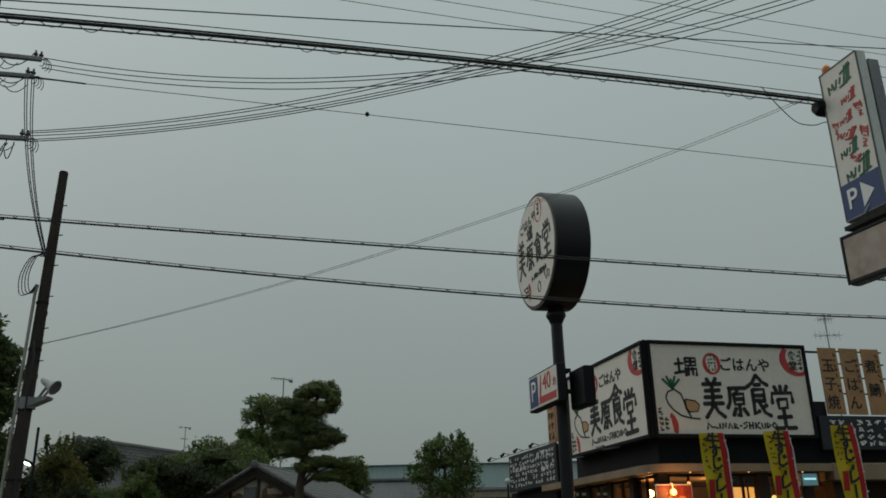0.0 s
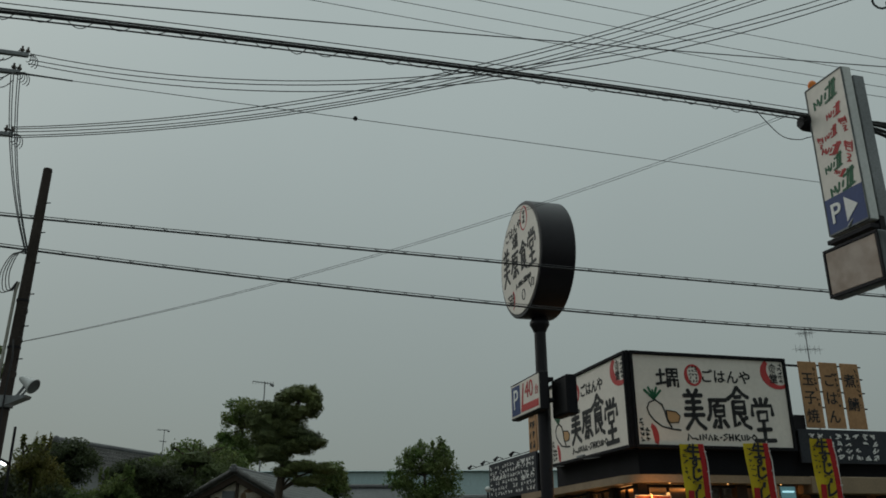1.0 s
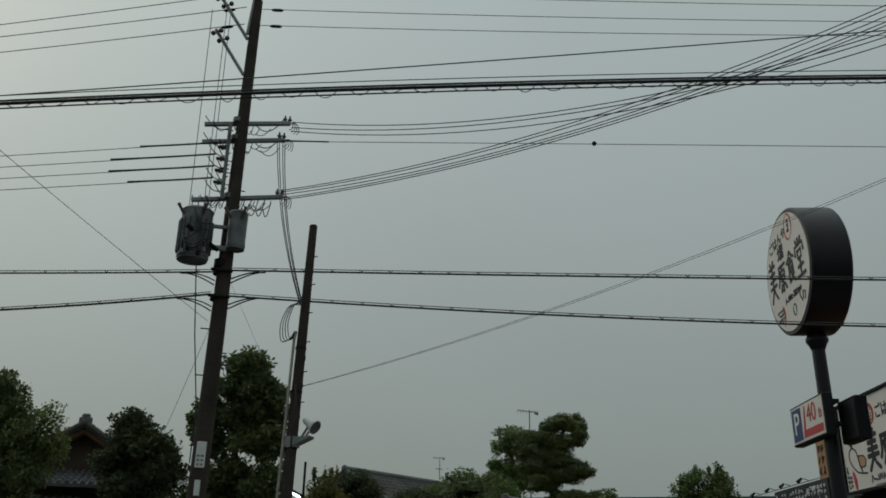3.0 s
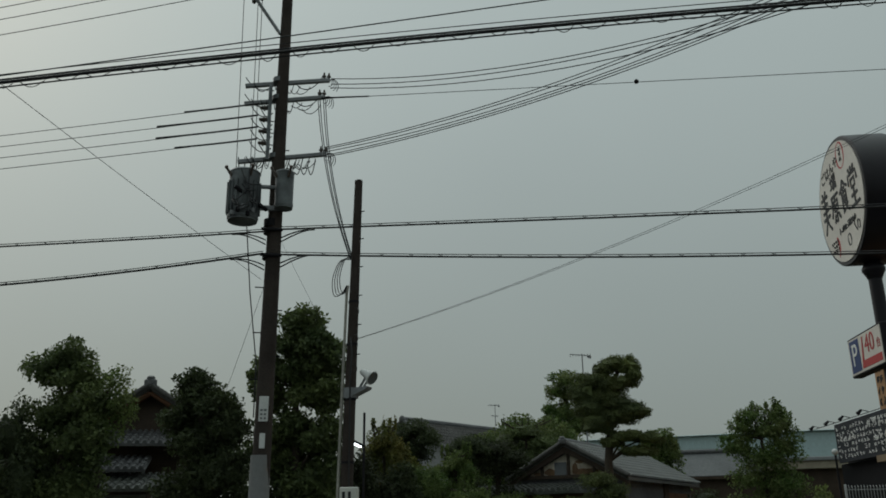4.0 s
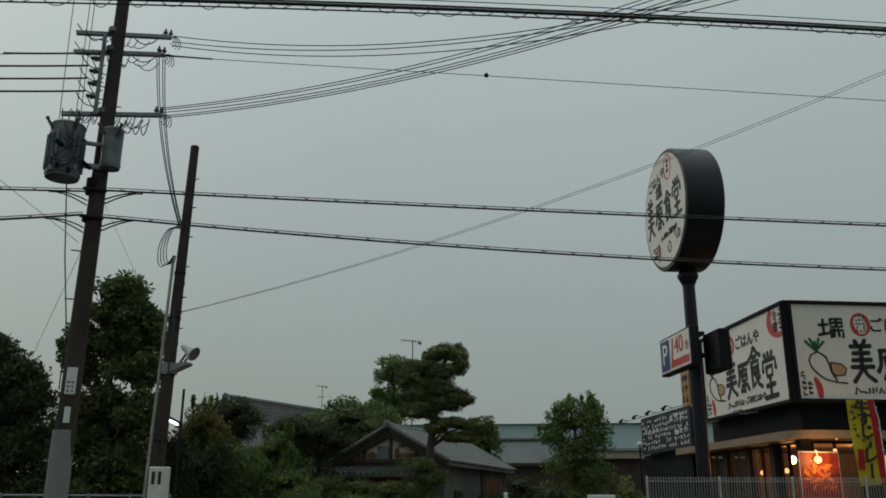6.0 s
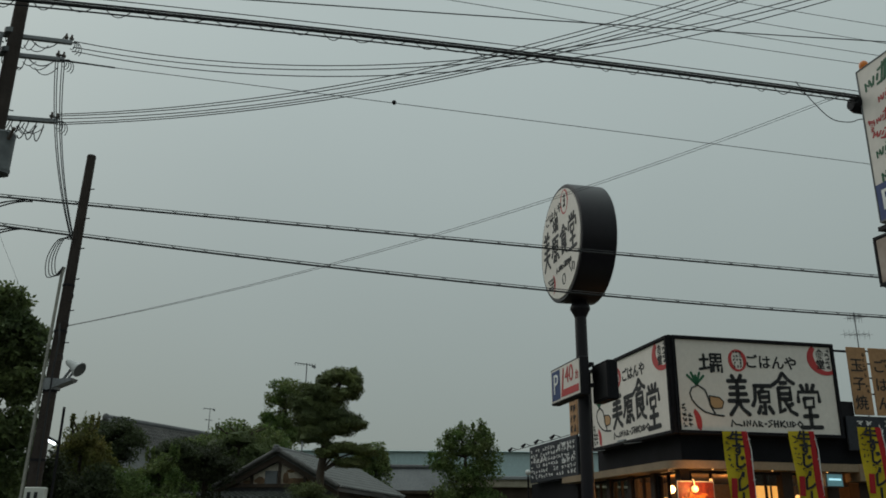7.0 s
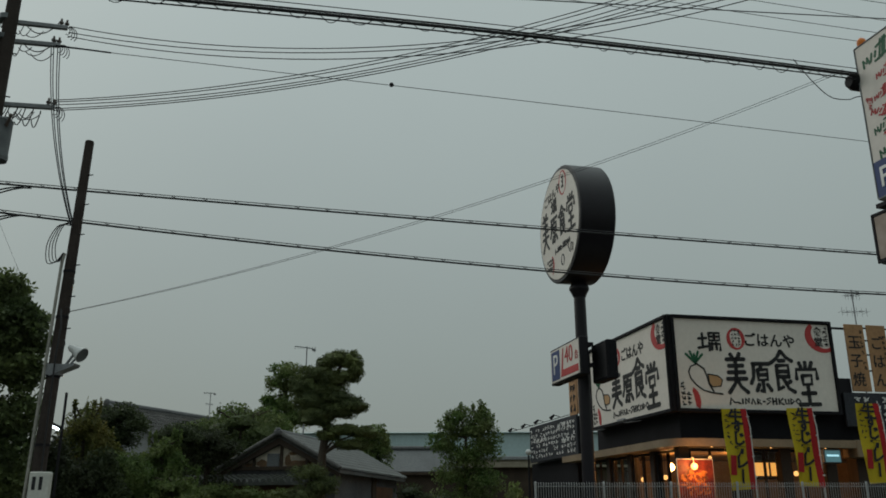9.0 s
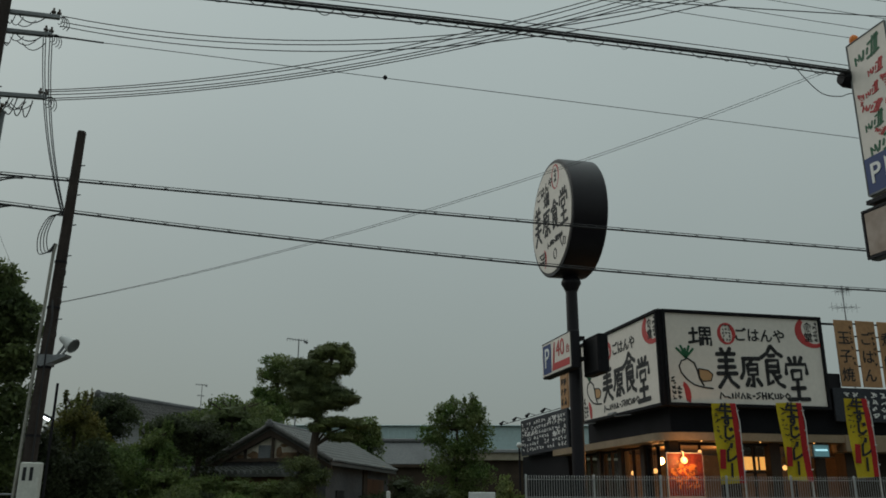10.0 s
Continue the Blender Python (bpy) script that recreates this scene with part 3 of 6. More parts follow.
END_R = (17.0, 21.65)
lashed_cable((-8.5, 13.93, 6.38), (*END_R, 6.30), 0.35, 0.019, 46, "black lashed telephone cable strung along the road")
lashed_cable((-8.5, 13.93, 6.91), (17.0, 20.42, 6.69), 0.06, 0.019, 46, "black lashed telephone cable strung along the road")
lashed_cable((-8.85, 13.84, 6.42), (-24.0, 9.1, 6.01), 0.40, 0.022, 26, "black lashed telephone cable strung along the road")
lashed_cable((-8.85, 13.84, 6.88), (-24.0, 9.5, 6.84), 0.09, 0.018, 26, "black lashed telephone cable strung along the road")
for z in (6.32, 6.85):                                   # curved tails of the cables at the pole
    for s in (1, -1):
        dx, dy = (0.956, 0.29) if s > 0 else (-0.99, -0.14)
        x0, y0 = (0.18, 0.07) if s > 0 else (-0.17, -0.02)
        for k, (drop, far) in enumerate(((0.24, 0.62), (0.15, 0.5))):
            pts = [(x0 * 0.6, y0 * 0.6 - 0.05, z - drop - 0.02)] + [(x0 + dx * far * u, y0 + dy * far * u - 0.02, z + 0.02 - drop * max(0.0, 1 - u) ** 1.6) for u in (0.1, 0.3, 0.5, 0.7, 0.9, 1.1)]
            part("cable_tail", G().tube(pts, 0.014, 6), M["cable"], pole)

near = thing("telephone_cable", (0, 0, 0), "thick bundled black telephone cables with hanging lashing wire", "telephone cable")
p0, p1 = Vector((6.3, 11.7, 7.49)), Vector((-14.0, 5.1, 5.99))
random.seed(5)
for dz, dy, r in ((0.0, 0, 0.022), (0.06, 0.03, 0.012), (-0.055, 0.02, 0.010), (0.115, 0.0, 0.006)):
    part("cable", G().tube([p + Vector((0, dy, dz)) for p in sagging(p0, p1, -0.225, 60)], r, 8), M["cable"], near)
g, k = G(), 52
for i in range(k):
    drop, width, pts = random.uniform(0.07, 0.12), random.uniform(0.55, 0.95), []
    for j in range(9):
        u = (i + width * j / 8) / k
        c = p0.lerp(p1, u) + Vector((0, 0, 0.90 * u * (1 - u)))
        pts.append(c + Vector((0, 0, 0.005 - drop * math.sin(math.pi * j / 8))))
    g.tube(pts, 0.006, 4, False)
part("lashing_wire", g, M["cable"], near)["kind"] = "stuff"
line("overhead_wire", (8.2, 12.31, 8.79), (-14.0, 5.1, 6.04), 0.07, 0.008, "thin black wire above the bundled cables")
ballw = thing("marker_wire", (0, 0, 0), "thin wire with a round marker ball", "overhead wire")
part("strand", G().tube(sagging((-7.9, 14.3, 9.88), (17, 20.6, 9.42), -0.02), 0.0075, 5), M["wire"], ballw)
part("marker_ball", G().ball((-1.53, 15.91, 9.79), 0.05, 10), M["dark_steel"], ballw)
part("sleeve", G().tube([(-7.9, 14.3, 9.9), (-6.91, 14.34 + 0.2, 9.86)], 0.016, 6), M["dark_steel"], ballw)
for z0, z1, s, dy in ((13.10, 12.98, 0.18, 0), (12.67, 12.70, 0.19, 0), (13.61, 13.37, 0.21, 0), (14.08, 13.91, 0.21, 0)):
    line("power_line", (-8.6, 13.9 + dy, z0), (17, 21.2 + dy, z1), s, 0.0075, "thin high power line strung between poles", "power line", "high power lines")
for z0, z1 in ((13.12, 12.35), (12.67, 11.95), (13.52, 12.6)):
    line("power_line", (-8.8, 13.8, z0), (-24, 11.2, z1), 0.1, 0.0095, "thin high power line strung between poles", "power line", "high power lines")
for z, d in ((13.1, 1), (12.67, 1), (13.61, 1), (13.12, -1), (12.67, -1), (13.52, -1)):
    ux, uy = (0.962, 0.274) if d > 0 else (-0.986, -0.169)
    c = Vector((-8.68, 13.88, z - (0.02 if d > 0 else 0.0)))
    q0, q1 = c + Vector((ux, uy, 0)) * 0.42, c + Vector((ux, uy, -0.02)) * 0.68
    si = solo("strain_insulator", G().tube([q0, q0.lerp(q1, .2), q0.lerp(q1, .8), q1], [0.02, 0.035, 0.035, 0.02], 8), M["dark_steel"], "dark strain insulator on a high power line", "insulator", "strain insulators")
for i in range(4):
    z = 9.66 - 0.27 * i
    w = thing("power_line", (0, 0, 0), "low voltage line with a thick sleeved end", "power line", "low voltage lines")
    p0, p1 = Vector((-9.0, 13.62, z)), Vector((-24, 11.1, z - 0.12))
    part("strand", G().tube(sagging(p0, p1, 0.06), 0.008, 5), M["wire"], w)
    part("sleeve", G().tube(sagging(p0, p0.lerp(p1, (0.11, 0.15, 0.15, 0.12)[i]), 0.01, 6), 0.019, 6), M["cable"], w)
line("guy_wire", (-8.76, 13.9, 5.93), (-13.16, 18.50, 3.46), 0.02, 0.0045, "thin steel guy wire fixed to the utility pole", "guy wire")
line("guy_wire", (-8.55, 13.95, 6.73), (-9.91, 19.50, 5.16), 0.02, 0.003, "faint thin wire running down behind the utility pole", "guy wire")
line("guy_wire", (-8.8, 13.75, 5.85), (-8.28, 3.6, 7.15), 0.05, 0.0045, "thin steel guy wire fixed to the utility pole", "guy wire")
for z0, z1, ds in ((10.39, 10.44, 1.18), (10.26, 10.33, 1.14), (10.17, 10.24, 1.19)):
    line("service_line", (-7.75, 14.42, z0), (7.7, 12.2, z1), ds, 0.009, "insulated service line crossing above the road", "power line", "service lines over the road", over=0.038)
for z0, z1, ds in ((8.77, 11.31, 0.83), (8.73, 11.22, 0.835), (8.67, 11.10, 0.85), (8.59, 10.92, 0.78), (8.55, 10.84, 0.775)):
    line("service_line", (-7.8, 14.38, z0), (7.7, 12.2, z1), ds, 0.0085, "insulated service line crossing above the road", "power line", "service lines over the road", over=0.038)
for dz in (0.0, 0.03):
    line("service_drop", (-6.72, 13.84, 4.51 + dz * 0.3), (5.75, 11.7, 7.62 + dz * 1.3), 0.33 - dz * 0.3, 0.0036, "thin twin drop wire crossing the road", "overhead wire", "twin drop wires", "cable")
for dx in (-0.03, 0.02, 0.1, 0.15):
    q0, q1 = Vector((-7.93 + dx, 14.25, 9.88)), Vector((-6.88 + dx * 0.3, 13.8, 6.05))
    bow = [q0.lerp(q1, u) + Vector((-0.45 * u * (1 - u), 0, -0.4 * u * (1 - u))) for u in (k / 14 for k in range(15))]
    solo("service_drop", G().tube(bow, 0.009, 6), M["wire"], "insulated drop line from crossarm to service pole", "overhead wire", "drop lines to the service pole")

# ---- near pole and hanging sign on its bracket ----
npole = utility_pole(8.3, 12.2, 12.5, 0.11, "dark concrete utility pole carrying a cable splice case")
for z in (7.5, 8.6, 10.0, 10.7):
    part("clamp", G().cyl((0, 0, z - 0.05), (0, 0, z + 0.05), 0.21, 0.21, 16).box((-0.2, -0.1, z), (0.5, 0.07, 0.07), -15, 0.01), M["dark_steel"], npole)
part("splice_case", G().tube([(-2.53, -0.56, 7.42), (-2.45, -0.54, 7.42), (-1.9, -0.4, 7.4), (-1.85, -0.39, 7.4)], [0.09, 0.13, 0.13, 0.1], 14), M["dark_steel"], npole, "black tubular cable splice case")
part("drooping_wire", G().tube(smooth([(-3.45, -0.9, 7.62), (-3.17, -0.8, 7.3), (-2.9, -0.7, 7.1), (-2.6, -0.6, 7.1), (-2.35, -0.5, 7.2), (-1.75, -0.4, 7.25)]), 0.007, 6), M["cable"], npole)
rb = random.Random(27)
for k in range(7):                                        # bunched cables from the splice to the pole
    e, dz = rb.uniform(-.06, .06), rb.uniform(-.12, .12)
    part("bunched_cable", G().tube(smooth([(-2.0, -0.5, 7.42 + e * 0.4), (-1.3, -0.36, 7.44 + dz), (-0.75, -0.22, 7.36 + dz * 1.6), (-0.3, -0.1, 7.5 + 0.2 * e * k), (-0.1, -0.05, 7.5)]), 0.026 if k < 2 else 0.014, 6), M["cable"], npole)
part("cable_coil", G().tube([(-0.60 + (0.13 + 0.012 * (k // 12)) * math.cos(k * math.pi / 6), -0.15, 9.95 + (0.13 + 0.012 * (k // 12)) * math.sin(k * math.pi / 6)) for k in range(37)], 0.009, 5), M["cable"], npole)
for k in range(7):
    a = 0.9 * k
    part("cable_coil", G().tube([(-0.3 + 0.22 * math.cos(a + b), -0.15, 7.6 + 0.3 * (k % 3) + 0.2 * math.sin(a + b)) for b in (0, 0.8, 1.6, 2.4, 3.2, 4.0)], 0.014, 6), M["cable"], npole)

# ---- strokes for the painted shop sign, each list one figure in a unit square ----
FIG_A = [[(.3, .98), (.38, .88)], [(.7, 1), (.6, .88)], [(.1, .84), (.9, .86)], [(.18, .68), (.82, .7)], [(.5, .86), (.5, .5)], [(.14, .52), (.88, .54)], [(.08, .36), (.94, .38)], [(.5, .5), (.42, .26), (.12, .02)], [(.52, .34), (.66, .18), (.95, .04)]]
FIG_B = [[(.14, .92), (.95, .94)], [(.2, .92), (.16, .5), (.02, .3)], [(.55, .9), (.5, .78)], [(.36, .74), (.82, .76), (.8, .44), (.38, .42), (.36, .74)], [(.38, .58), (.8, .6)], [(.58, .42), (.58, .04), (.46, .1)], [(.4, .3), (.26, .08)], [(.76, .3), (.94, .1)]]
FIG_C = [[(.5, 1), (.3, .82), (.02, .7)], [(.5, 1), (.74, .84), (.98, .76)], [(.36, .76), (.64, .77)], [(.26, .64), (.78, .66), (.76, .36)], [(.28, .5), (.76, .51)], [(.28, .38), (.74, .38)], [(.26, .64), (.26, .04), (.48, .14)], [(.84, .28), (.6, .2)], [(.5, .36), (.72, .1), (.98, .02)]]
FIG_D = [[(.5, 1), (.5, .84)], [(.24, .98), (.32, .86)], [(.78, 1), (.68, .86)], [(.08, .6), (.1, .82), (.94, .84), (.96, .62)], [(.32, .68), (.72, .7), (.7, .5), (.34, .48), (.32, .68)], [(.52, .48), (.52, .06)], [(.24, .28), (.82, .3)], [(.08, .03), (.96, .05)]]
FIG_E = [[(.05, .62), (.4, .66)], [(.22, .9), (.22, .18)], [(.02, .14), (.42, .24)], [(.5, .92), (.95, .94), (.94, .56), (.5, .54), (.5, .92)], [(.5, .74), (.94, .75)], [(.72, .92), (.72, .54)], [(.5, .42), (.5, .02)], [(.62, .44), (.6, .06)], [(.78, .44), (.8, .08)], [(.48, .36), (.96, .38), (.94, .04)]]
SCRIPT = [[(0, .1), (.02, .8), (.08, .3), (.13, .35), (.18, .2)], [(.22, .2), (.22, .7)], [(.27, .2), (.27, .8), (.33, .3), (.33, .8)], [(.37, .2), (.4, .8), (.44, .2)], [(.48, .2), (.48, .8), (.53, .6), (.49, .45), (.54, .2)], [(.58, .5), (.61, .5)], [(.71, .9), (.64, .8), (.71, .5), (.64, .2)], [(.75, .2), (.75, .9)], [(.81, .2), (.81, .9)], [(.75, .55), (.81, .55)], [(.86, .25), (.86, .85)], [(.93, .9), (.87, .5), (.94, .2)], [(.97, .8), (.98, .3), (1.03, .3), (1.03, .8)], [(1.07, .3), (1.07, .9), (1.13, .6), (1.07, .3)], [(1.2, .9), (1.16, .6), (1.2, .3), (1.25, .6), (1.2, .9)]]


def figure(strokes, x, z, w, h, width, parent, material, name="brush_figure", slant=0.0):
    g = G()
    for s in strokes:
        g.brush([(x + (a + slant * b) * w, z + b * h) for a, b in s], width)
    return part(name, g, M[material], parent, smooth=False)


def ring(parent, cx, cz, rx, rz, width, material, a0=0, a1=360, name="red_ring", y=-0.01):
    n = 36
    g = G()
    for i in range(n):
        t0, t1 = radians(a0 + (a1 - a0) * i / n), radians(a0 + (a1 - a0) * (i + 1) / n)
        w0, w1 = width * (1 + 0.35 * math.sin(2 * t0 + 1)), width * (1 + 0.35 * math.sin(2 * t1 + 1))
        q = [(cx + rx * math.cos(t0), cz + rz * math.sin(t0)), (cx + rx * math.cos(t1), cz + rz * math.sin(t1)),
             (cx + (rx - w1) * math.cos(t1), cz + (rz - w1) * math.sin(t1)), (cx + (rx - w0) * math.cos(t0), cz + (rz - w0) * math.sin(t0))]
        g.prism(q, y, y + 0.01)
    return part(name, g, M[material], parent, smooth=False)


def scribble(parent, x0, x1, z0, z1, rows, cols, material, seed, width=0.012, name="writing_bar", vertical=False):
    """Rows of short marks for writing too small to read."""
    rnd = random.Random(seed)
    g = G()
    for r in range(rows):
        for c in range(cols):
            if rnd.random() < 0.12:
                continue
            cx, cz = x0 + (x1 - x0) * (c + 0.5) / cols, z0 + (z1 - z0) * (r + 0.5) / rows
            sx, sz = (x1 - x0) / cols * 0.36, (z1 - z0) / rows * 0.36
            for _ in range(4):
                a = (cx + rnd.uniform(-sx, sx), cz + rnd.uniform(-sz, sz))
                b = (cx + rnd.uniform(-sx, sx), cz + rnd.uniform(-sz, sz))
                g.brush([a, b], width)
    ob = part(name, g, M[material], parent, smooth=False)
    ob["kind"] = "stuff"
    return ob


def shop_sign(owner, W, H, m, label):
    """Painted shop sign panel: white face in a black frame; x across, z up, the face looks towards -y."""
    ob = part("sign_panel", G().box((W / 2, 0.14, H / 2), (W, 0.28, H), 0, 0.01), M["panel"], owner, label)
    ob.matrix_local = m
    t = 0.1
    for c, s in (((W / 2, 0.12, H + t / 2), (W + 2 * t, 0.36, t)), ((W / 2, 0.12, -t / 2), (W + 2 * t, 0.36, t)), ((-t / 2, 0.12, H / 2), (t, 0.36, H)), ((W + t / 2, 0.12, H / 2), (t, 0.36, H))):
        part("frame", G().box(c, s, 0, 0.012), M["black"], ob)
    figure(FIG_E, W * .14, H * .64, W * .15, H * .22, W * .014, ob, "ink")
    ring(ob, W * .385, H * .79, W * .058, H * .125, W * .017, "red")
    scribble(ob, W * .355, W * .415, H * .70, H * .9, 5, 3, "ink", 3, W * .0028)
    lettering("ごはんや", H * .165, M["ink"], ob, pose(W * .6, -0.008, H * .775, 90, 0, 0), weight=0.02)
    for k, (fig, x, z, w, h) in enumerate(((FIG_A, .295, .17, .145, .455), (FIG_B, .452, .18, .138, .36), (FIG_C, .59, .2, .145, .47), (FIG_D, .738, .055, .155, .50))):
        figure(fig, W * x, H * z, W * w, H * h, W * .0215, ob, "ink")
    figure(SCRIPT, W * .31, H * .045, W * .36, H * .10, W * .009, ob, "ink", "script_line")
    ring(ob, W * .955, H * .86, W * .115, H * .19, W * .035, "red", 130, 300, "red_arc")
    for k, ch in enumerate("食堂"):
        lettering(ch, H * .115, M["ink"], ob, pose(W * .925, -0.012, H * (.905 - .12 * k), 90, 0, 0), weight=0.02)
    scribble(ob, W * .955, W * .995, H * .74, H * .98, 5, 1, "ink", 5, W * .004)
    ring(ob, W * .07, H * .08, W * .06, H * .16, W * .026, "red", -30, 70, "red_arc")
    scribble(ob, W * .01, W * .08, H * .03, H * .3, 5, 2, "ink", 8, W * .006)
    g = G().brush([(W * .165, H * .44), (W * .125, H * .49), (W * .085, H * .46), (W * .07, H * .40), (W * .08, H * .33), (W * .11, H * .26), (W * .155, H * .20), (W * .21, H * .175), (W * .27, H * .165)], W * .0085)
    part("vegetable_outline", g, M["ink"], ob, smooth=False)
    part("vegetable_edge", G().brush([(W * .165, H * .44), (W * .18, H * .36), (W * .19, H * .27), (W * .215, H * .19)], W * .0085), M["ink"], ob, smooth=False)
    part("block_outline", G().brush([(W * .188, H * .38), (W * .25, H * .365), (W * .275, H * .32), (W * .262, H * .25), (W * .21, H * .24), (W * .192, H * .28), (W * .188, H * .38)], W * .006, -0.016, -0.004), M["ink"], ob, smooth=False)
    part("chopping_block", G().prism([(W * .19, H * .375), (W * .194, H * .28), (W * .21, H * .245), (W * .26, H * .255), (W * .272, H * .32), (W * .25, H * .36)], -0.006, 0), M["tan"], ob, smooth=False)
    g = G()
    for k in range(5):
        g.brush([(W * .115, H * .5), (W * (.06 + .026 * k), H * (.60 + .03 * (k % 2)))], W * .012)
    part("leaf_top", g, M["green"], ob, smooth=False)
    return ob


# ---- restaurant: x along the front, y away from the road, corner at the origin ----
CORNER = pose(6.06, 25.24, 0, 0, 0, PHI)
rest = thing("restaurant", CORNER, "single-storey black restaurant with large painted signs and lit windows", "restaurant")
LEN, DEEP = 16.0, 14.0
UP = 6.3
part("upper_wall", G().box((LEN / 2 + 0.16, UP / 2 + 0.16, 4.0), (LEN, UP, 1.5), 0, 0.02), M["black"], rest, "black cladding band above the eaves")
part("sign_backing", G().box((2.75, 3.1, 5.4), (5.2, 5.9, 2.7), 0, 0.02), M["black"], rest)
part("roof", G().box((LEN / 2 + 0.16, DEEP / 2 + 0.16, 3.3), (LEN - 0.4, DEEP - 0.4, 0.1)), M["dark_steel"], rest)
g = G()                                                       # projecting eave with a rounded corner
out, path_ = 0.42, []
for i in range(9):
    a = math.pi + (math.pi / 2) * i / 8
    path_.append((0.35 + (0.35 + out) * math.cos(a), 0.35 + (0.35 + out) * math.sin(a)))
outer = [(-out, DEEP * 0.62)] + path_ + [(LEN, -out)]
inner = [(0.6, DEEP * 0.62)] + [(0.6 + 0.001 * i, 0.6) for i in range(9)] + [(LEN, 0.6)]
n = len(outer)
g.add([(x, y, 3.02) for x, y in outer] + [(x, y, 3.24) for x, y in outer] + [(x, y, 3.24) for x, y in inner] + [(x, y, 3.02) for x, y in inner],
      [(r * n + i, r * n + i + 1, ((r + 1) % 4) * n + i + 1, ((r + 1) % 4) * n + i) for r in range(4) for i in range(n - 1)] + [(0, n, 2 * n, 3 * n), (n - 1, 2 * n - 1, 3 * n - 1, 4 * n - 1)])
part("eave", g, M["beige"], rest, "beige projecting eave with rounded corner")
part("base_wall", G().box((LEN / 2, 0.25, 0.3), (LEN, 0.3, 0.6), 0, 0.01).box((0.15, DEEP * 0.3 + 0.4, 0.3), (0.3, DEEP * 0.6, 0.6), 0, 0.01), M["black"], rest)
part("back_wall", G().box((LEN / 2 + 1, 6.5, 1.5), (LEN - 1, 0.15, 3.0)), M["interior"], rest, "warm plastered interior wall")
part("side_wall", G().box((0.25, 11.2, 1.62), (0.3, 5.6, 3.25), 0, 0.01), M["black"], rest)
part("interior_floor", G().box((LEN / 2 + 0.4, 3.4, 0.08), (LEN - 0.6, 6.0, 0.1)), M["brown"], rest)
part("interior_ceiling", G().box((LEN / 2 + 0.4, 3.6, 3.06), (LEN - 0.8, 5.8, 0.06)), M["interior"], rest)


def shop_window(x0, x1, z0, z1, side=False):
    cx, w, h = (x0 + x1) / 2, x1 - x0, z1 - z0
    P = (lambda u, d: (d, u)) if side else (lambda u, d: (u, d))
    S = (lambda a, b: (b, a)) if side else (lambda a, b: (a, b))
    g = G()
    for u, ww in ((x0 + 0.04, 0.08), (x1 - 0.04, 0.08), (cx, 0.05)):
        g.box((*P(u, 0.22), (z0 + z1) / 2), (*S(ww, 0.1), h), 0, 0.006)
    for z in (z0 + 0.04, z1 - 0.04):
        g.box((*P(cx, 0.218), z), (*S(w, 0.09), 0.08), 0, 0.006)
    ob = part("window_frame", g, M["dark_steel"], rest)
    pane = part("pane", G().box((*P(cx, 0.22), (z0 + z1) / 2), (*S(w - 0.1, 0.008), h - 0.1)), M["glass"], ob)
    pane.visible_shadow = False
    return ob


for x0, x1 in ((0.35, 1.75), (2.2, 3.4), (3.5, 4.7)):
    shop_window(x0, x1, 0.6, 3.0)
for y0, y1 in ((0.5, 1.9), (2.2, 3.6), (3.9, 5.3), (5.7, 7.2)):
    shop_window(y0, y1, 0.6, 3.0, True)
for x in (0.17, 1.98, 3.45, 4.95, 6.0, 8.6):
    part("column", G().box((x, 0.24, 1.8), (0.36 if x > 1 else 0.3, 0.3, 2.5), 0, 0.012), M["brown"], rest)
for y in (2.05, 3.75, 5.5, 7.4):
    part("column", G().box((0.24, y, 1.8), (0.3, 0.28, 2.5), 0, 0.012), M["brown"], rest)
part("porch_wall", G().box((7.3, 0.9, 1.8), (2.3, 0.2, 2.5), 0, 0.01), M["timber"], rest)
part("entrance_lintel", G().box((8.5, -0.1, 3.0), (6.0, 0.7, 0.5), 0, 0.02), M["beige"], rest)
shop_sign(rest, 5.22, 2.68, pose(0.03, -0.18, 4.1), "white painted shop sign with black brush figures")
shop_sign(rest, 6.0, 2.68, pose(-0.18, 5.96, 4.1, 0, 0, -90), "white painted shop sign with black brush figures")
part("corner_post", G().box((-0.12, -0.12, 5.45), (0.12, 0.12, 2.88), 0, 0.012), M["black"], rest)
WORDS = ("玉子焼", "ごはん", "煮鯖")
for k in range(3):                                            # tan vertical boards on a rail
    x = 5.89 + 0.79 * k
    bd = part("name_board", G().box((x + 0.34, -0.1, 5.8), (0.67, 0.05, 2.1), 0, 0.008), M["board"], rest, "tan vertical board with brush lettering")
    for j, ch in enumerate(WORDS[k]):
        lettering(ch, 0.46, M["ink"], bd, pose(x + 0.28, -0.13, 6.25 - (0.58 if len(WORDS[k]) > 2 else 0.75) * j, 90, 0, 0), weight=0.012)
    scribble(bd, x + 0.48, x + 0.63, 5.4, 6.7, 8, 1, "ink", 20 + k, 0.014)
    for o in bd.children:
        if o.name.startswith("writing_bar"):
            o.location.y = -0.125
    for z in (5.4, 5.9, 6.35, 6.75):
        part("rail", G().box((x + 0.735, -0.08, z), (0.13, 0.04, 0.04)), M["dark_steel"], rest)
part("rail", G().box((5.62, -0.02, 6.72), (0.7, 0.06, 0.06)), M["dark_steel"], rest)
part("rail_plate", G().box((5.62, 0.0, 4.9), (0.6, 0.06, 0.5)), M["dark_steel"], rest)
mb2 = part("menu_board", G().box((8.6, -0.12, 4.18), (6.2, 0.08, 1.02), 0, 0.01), M["chalk"], rest, "dark menu board with white writing")
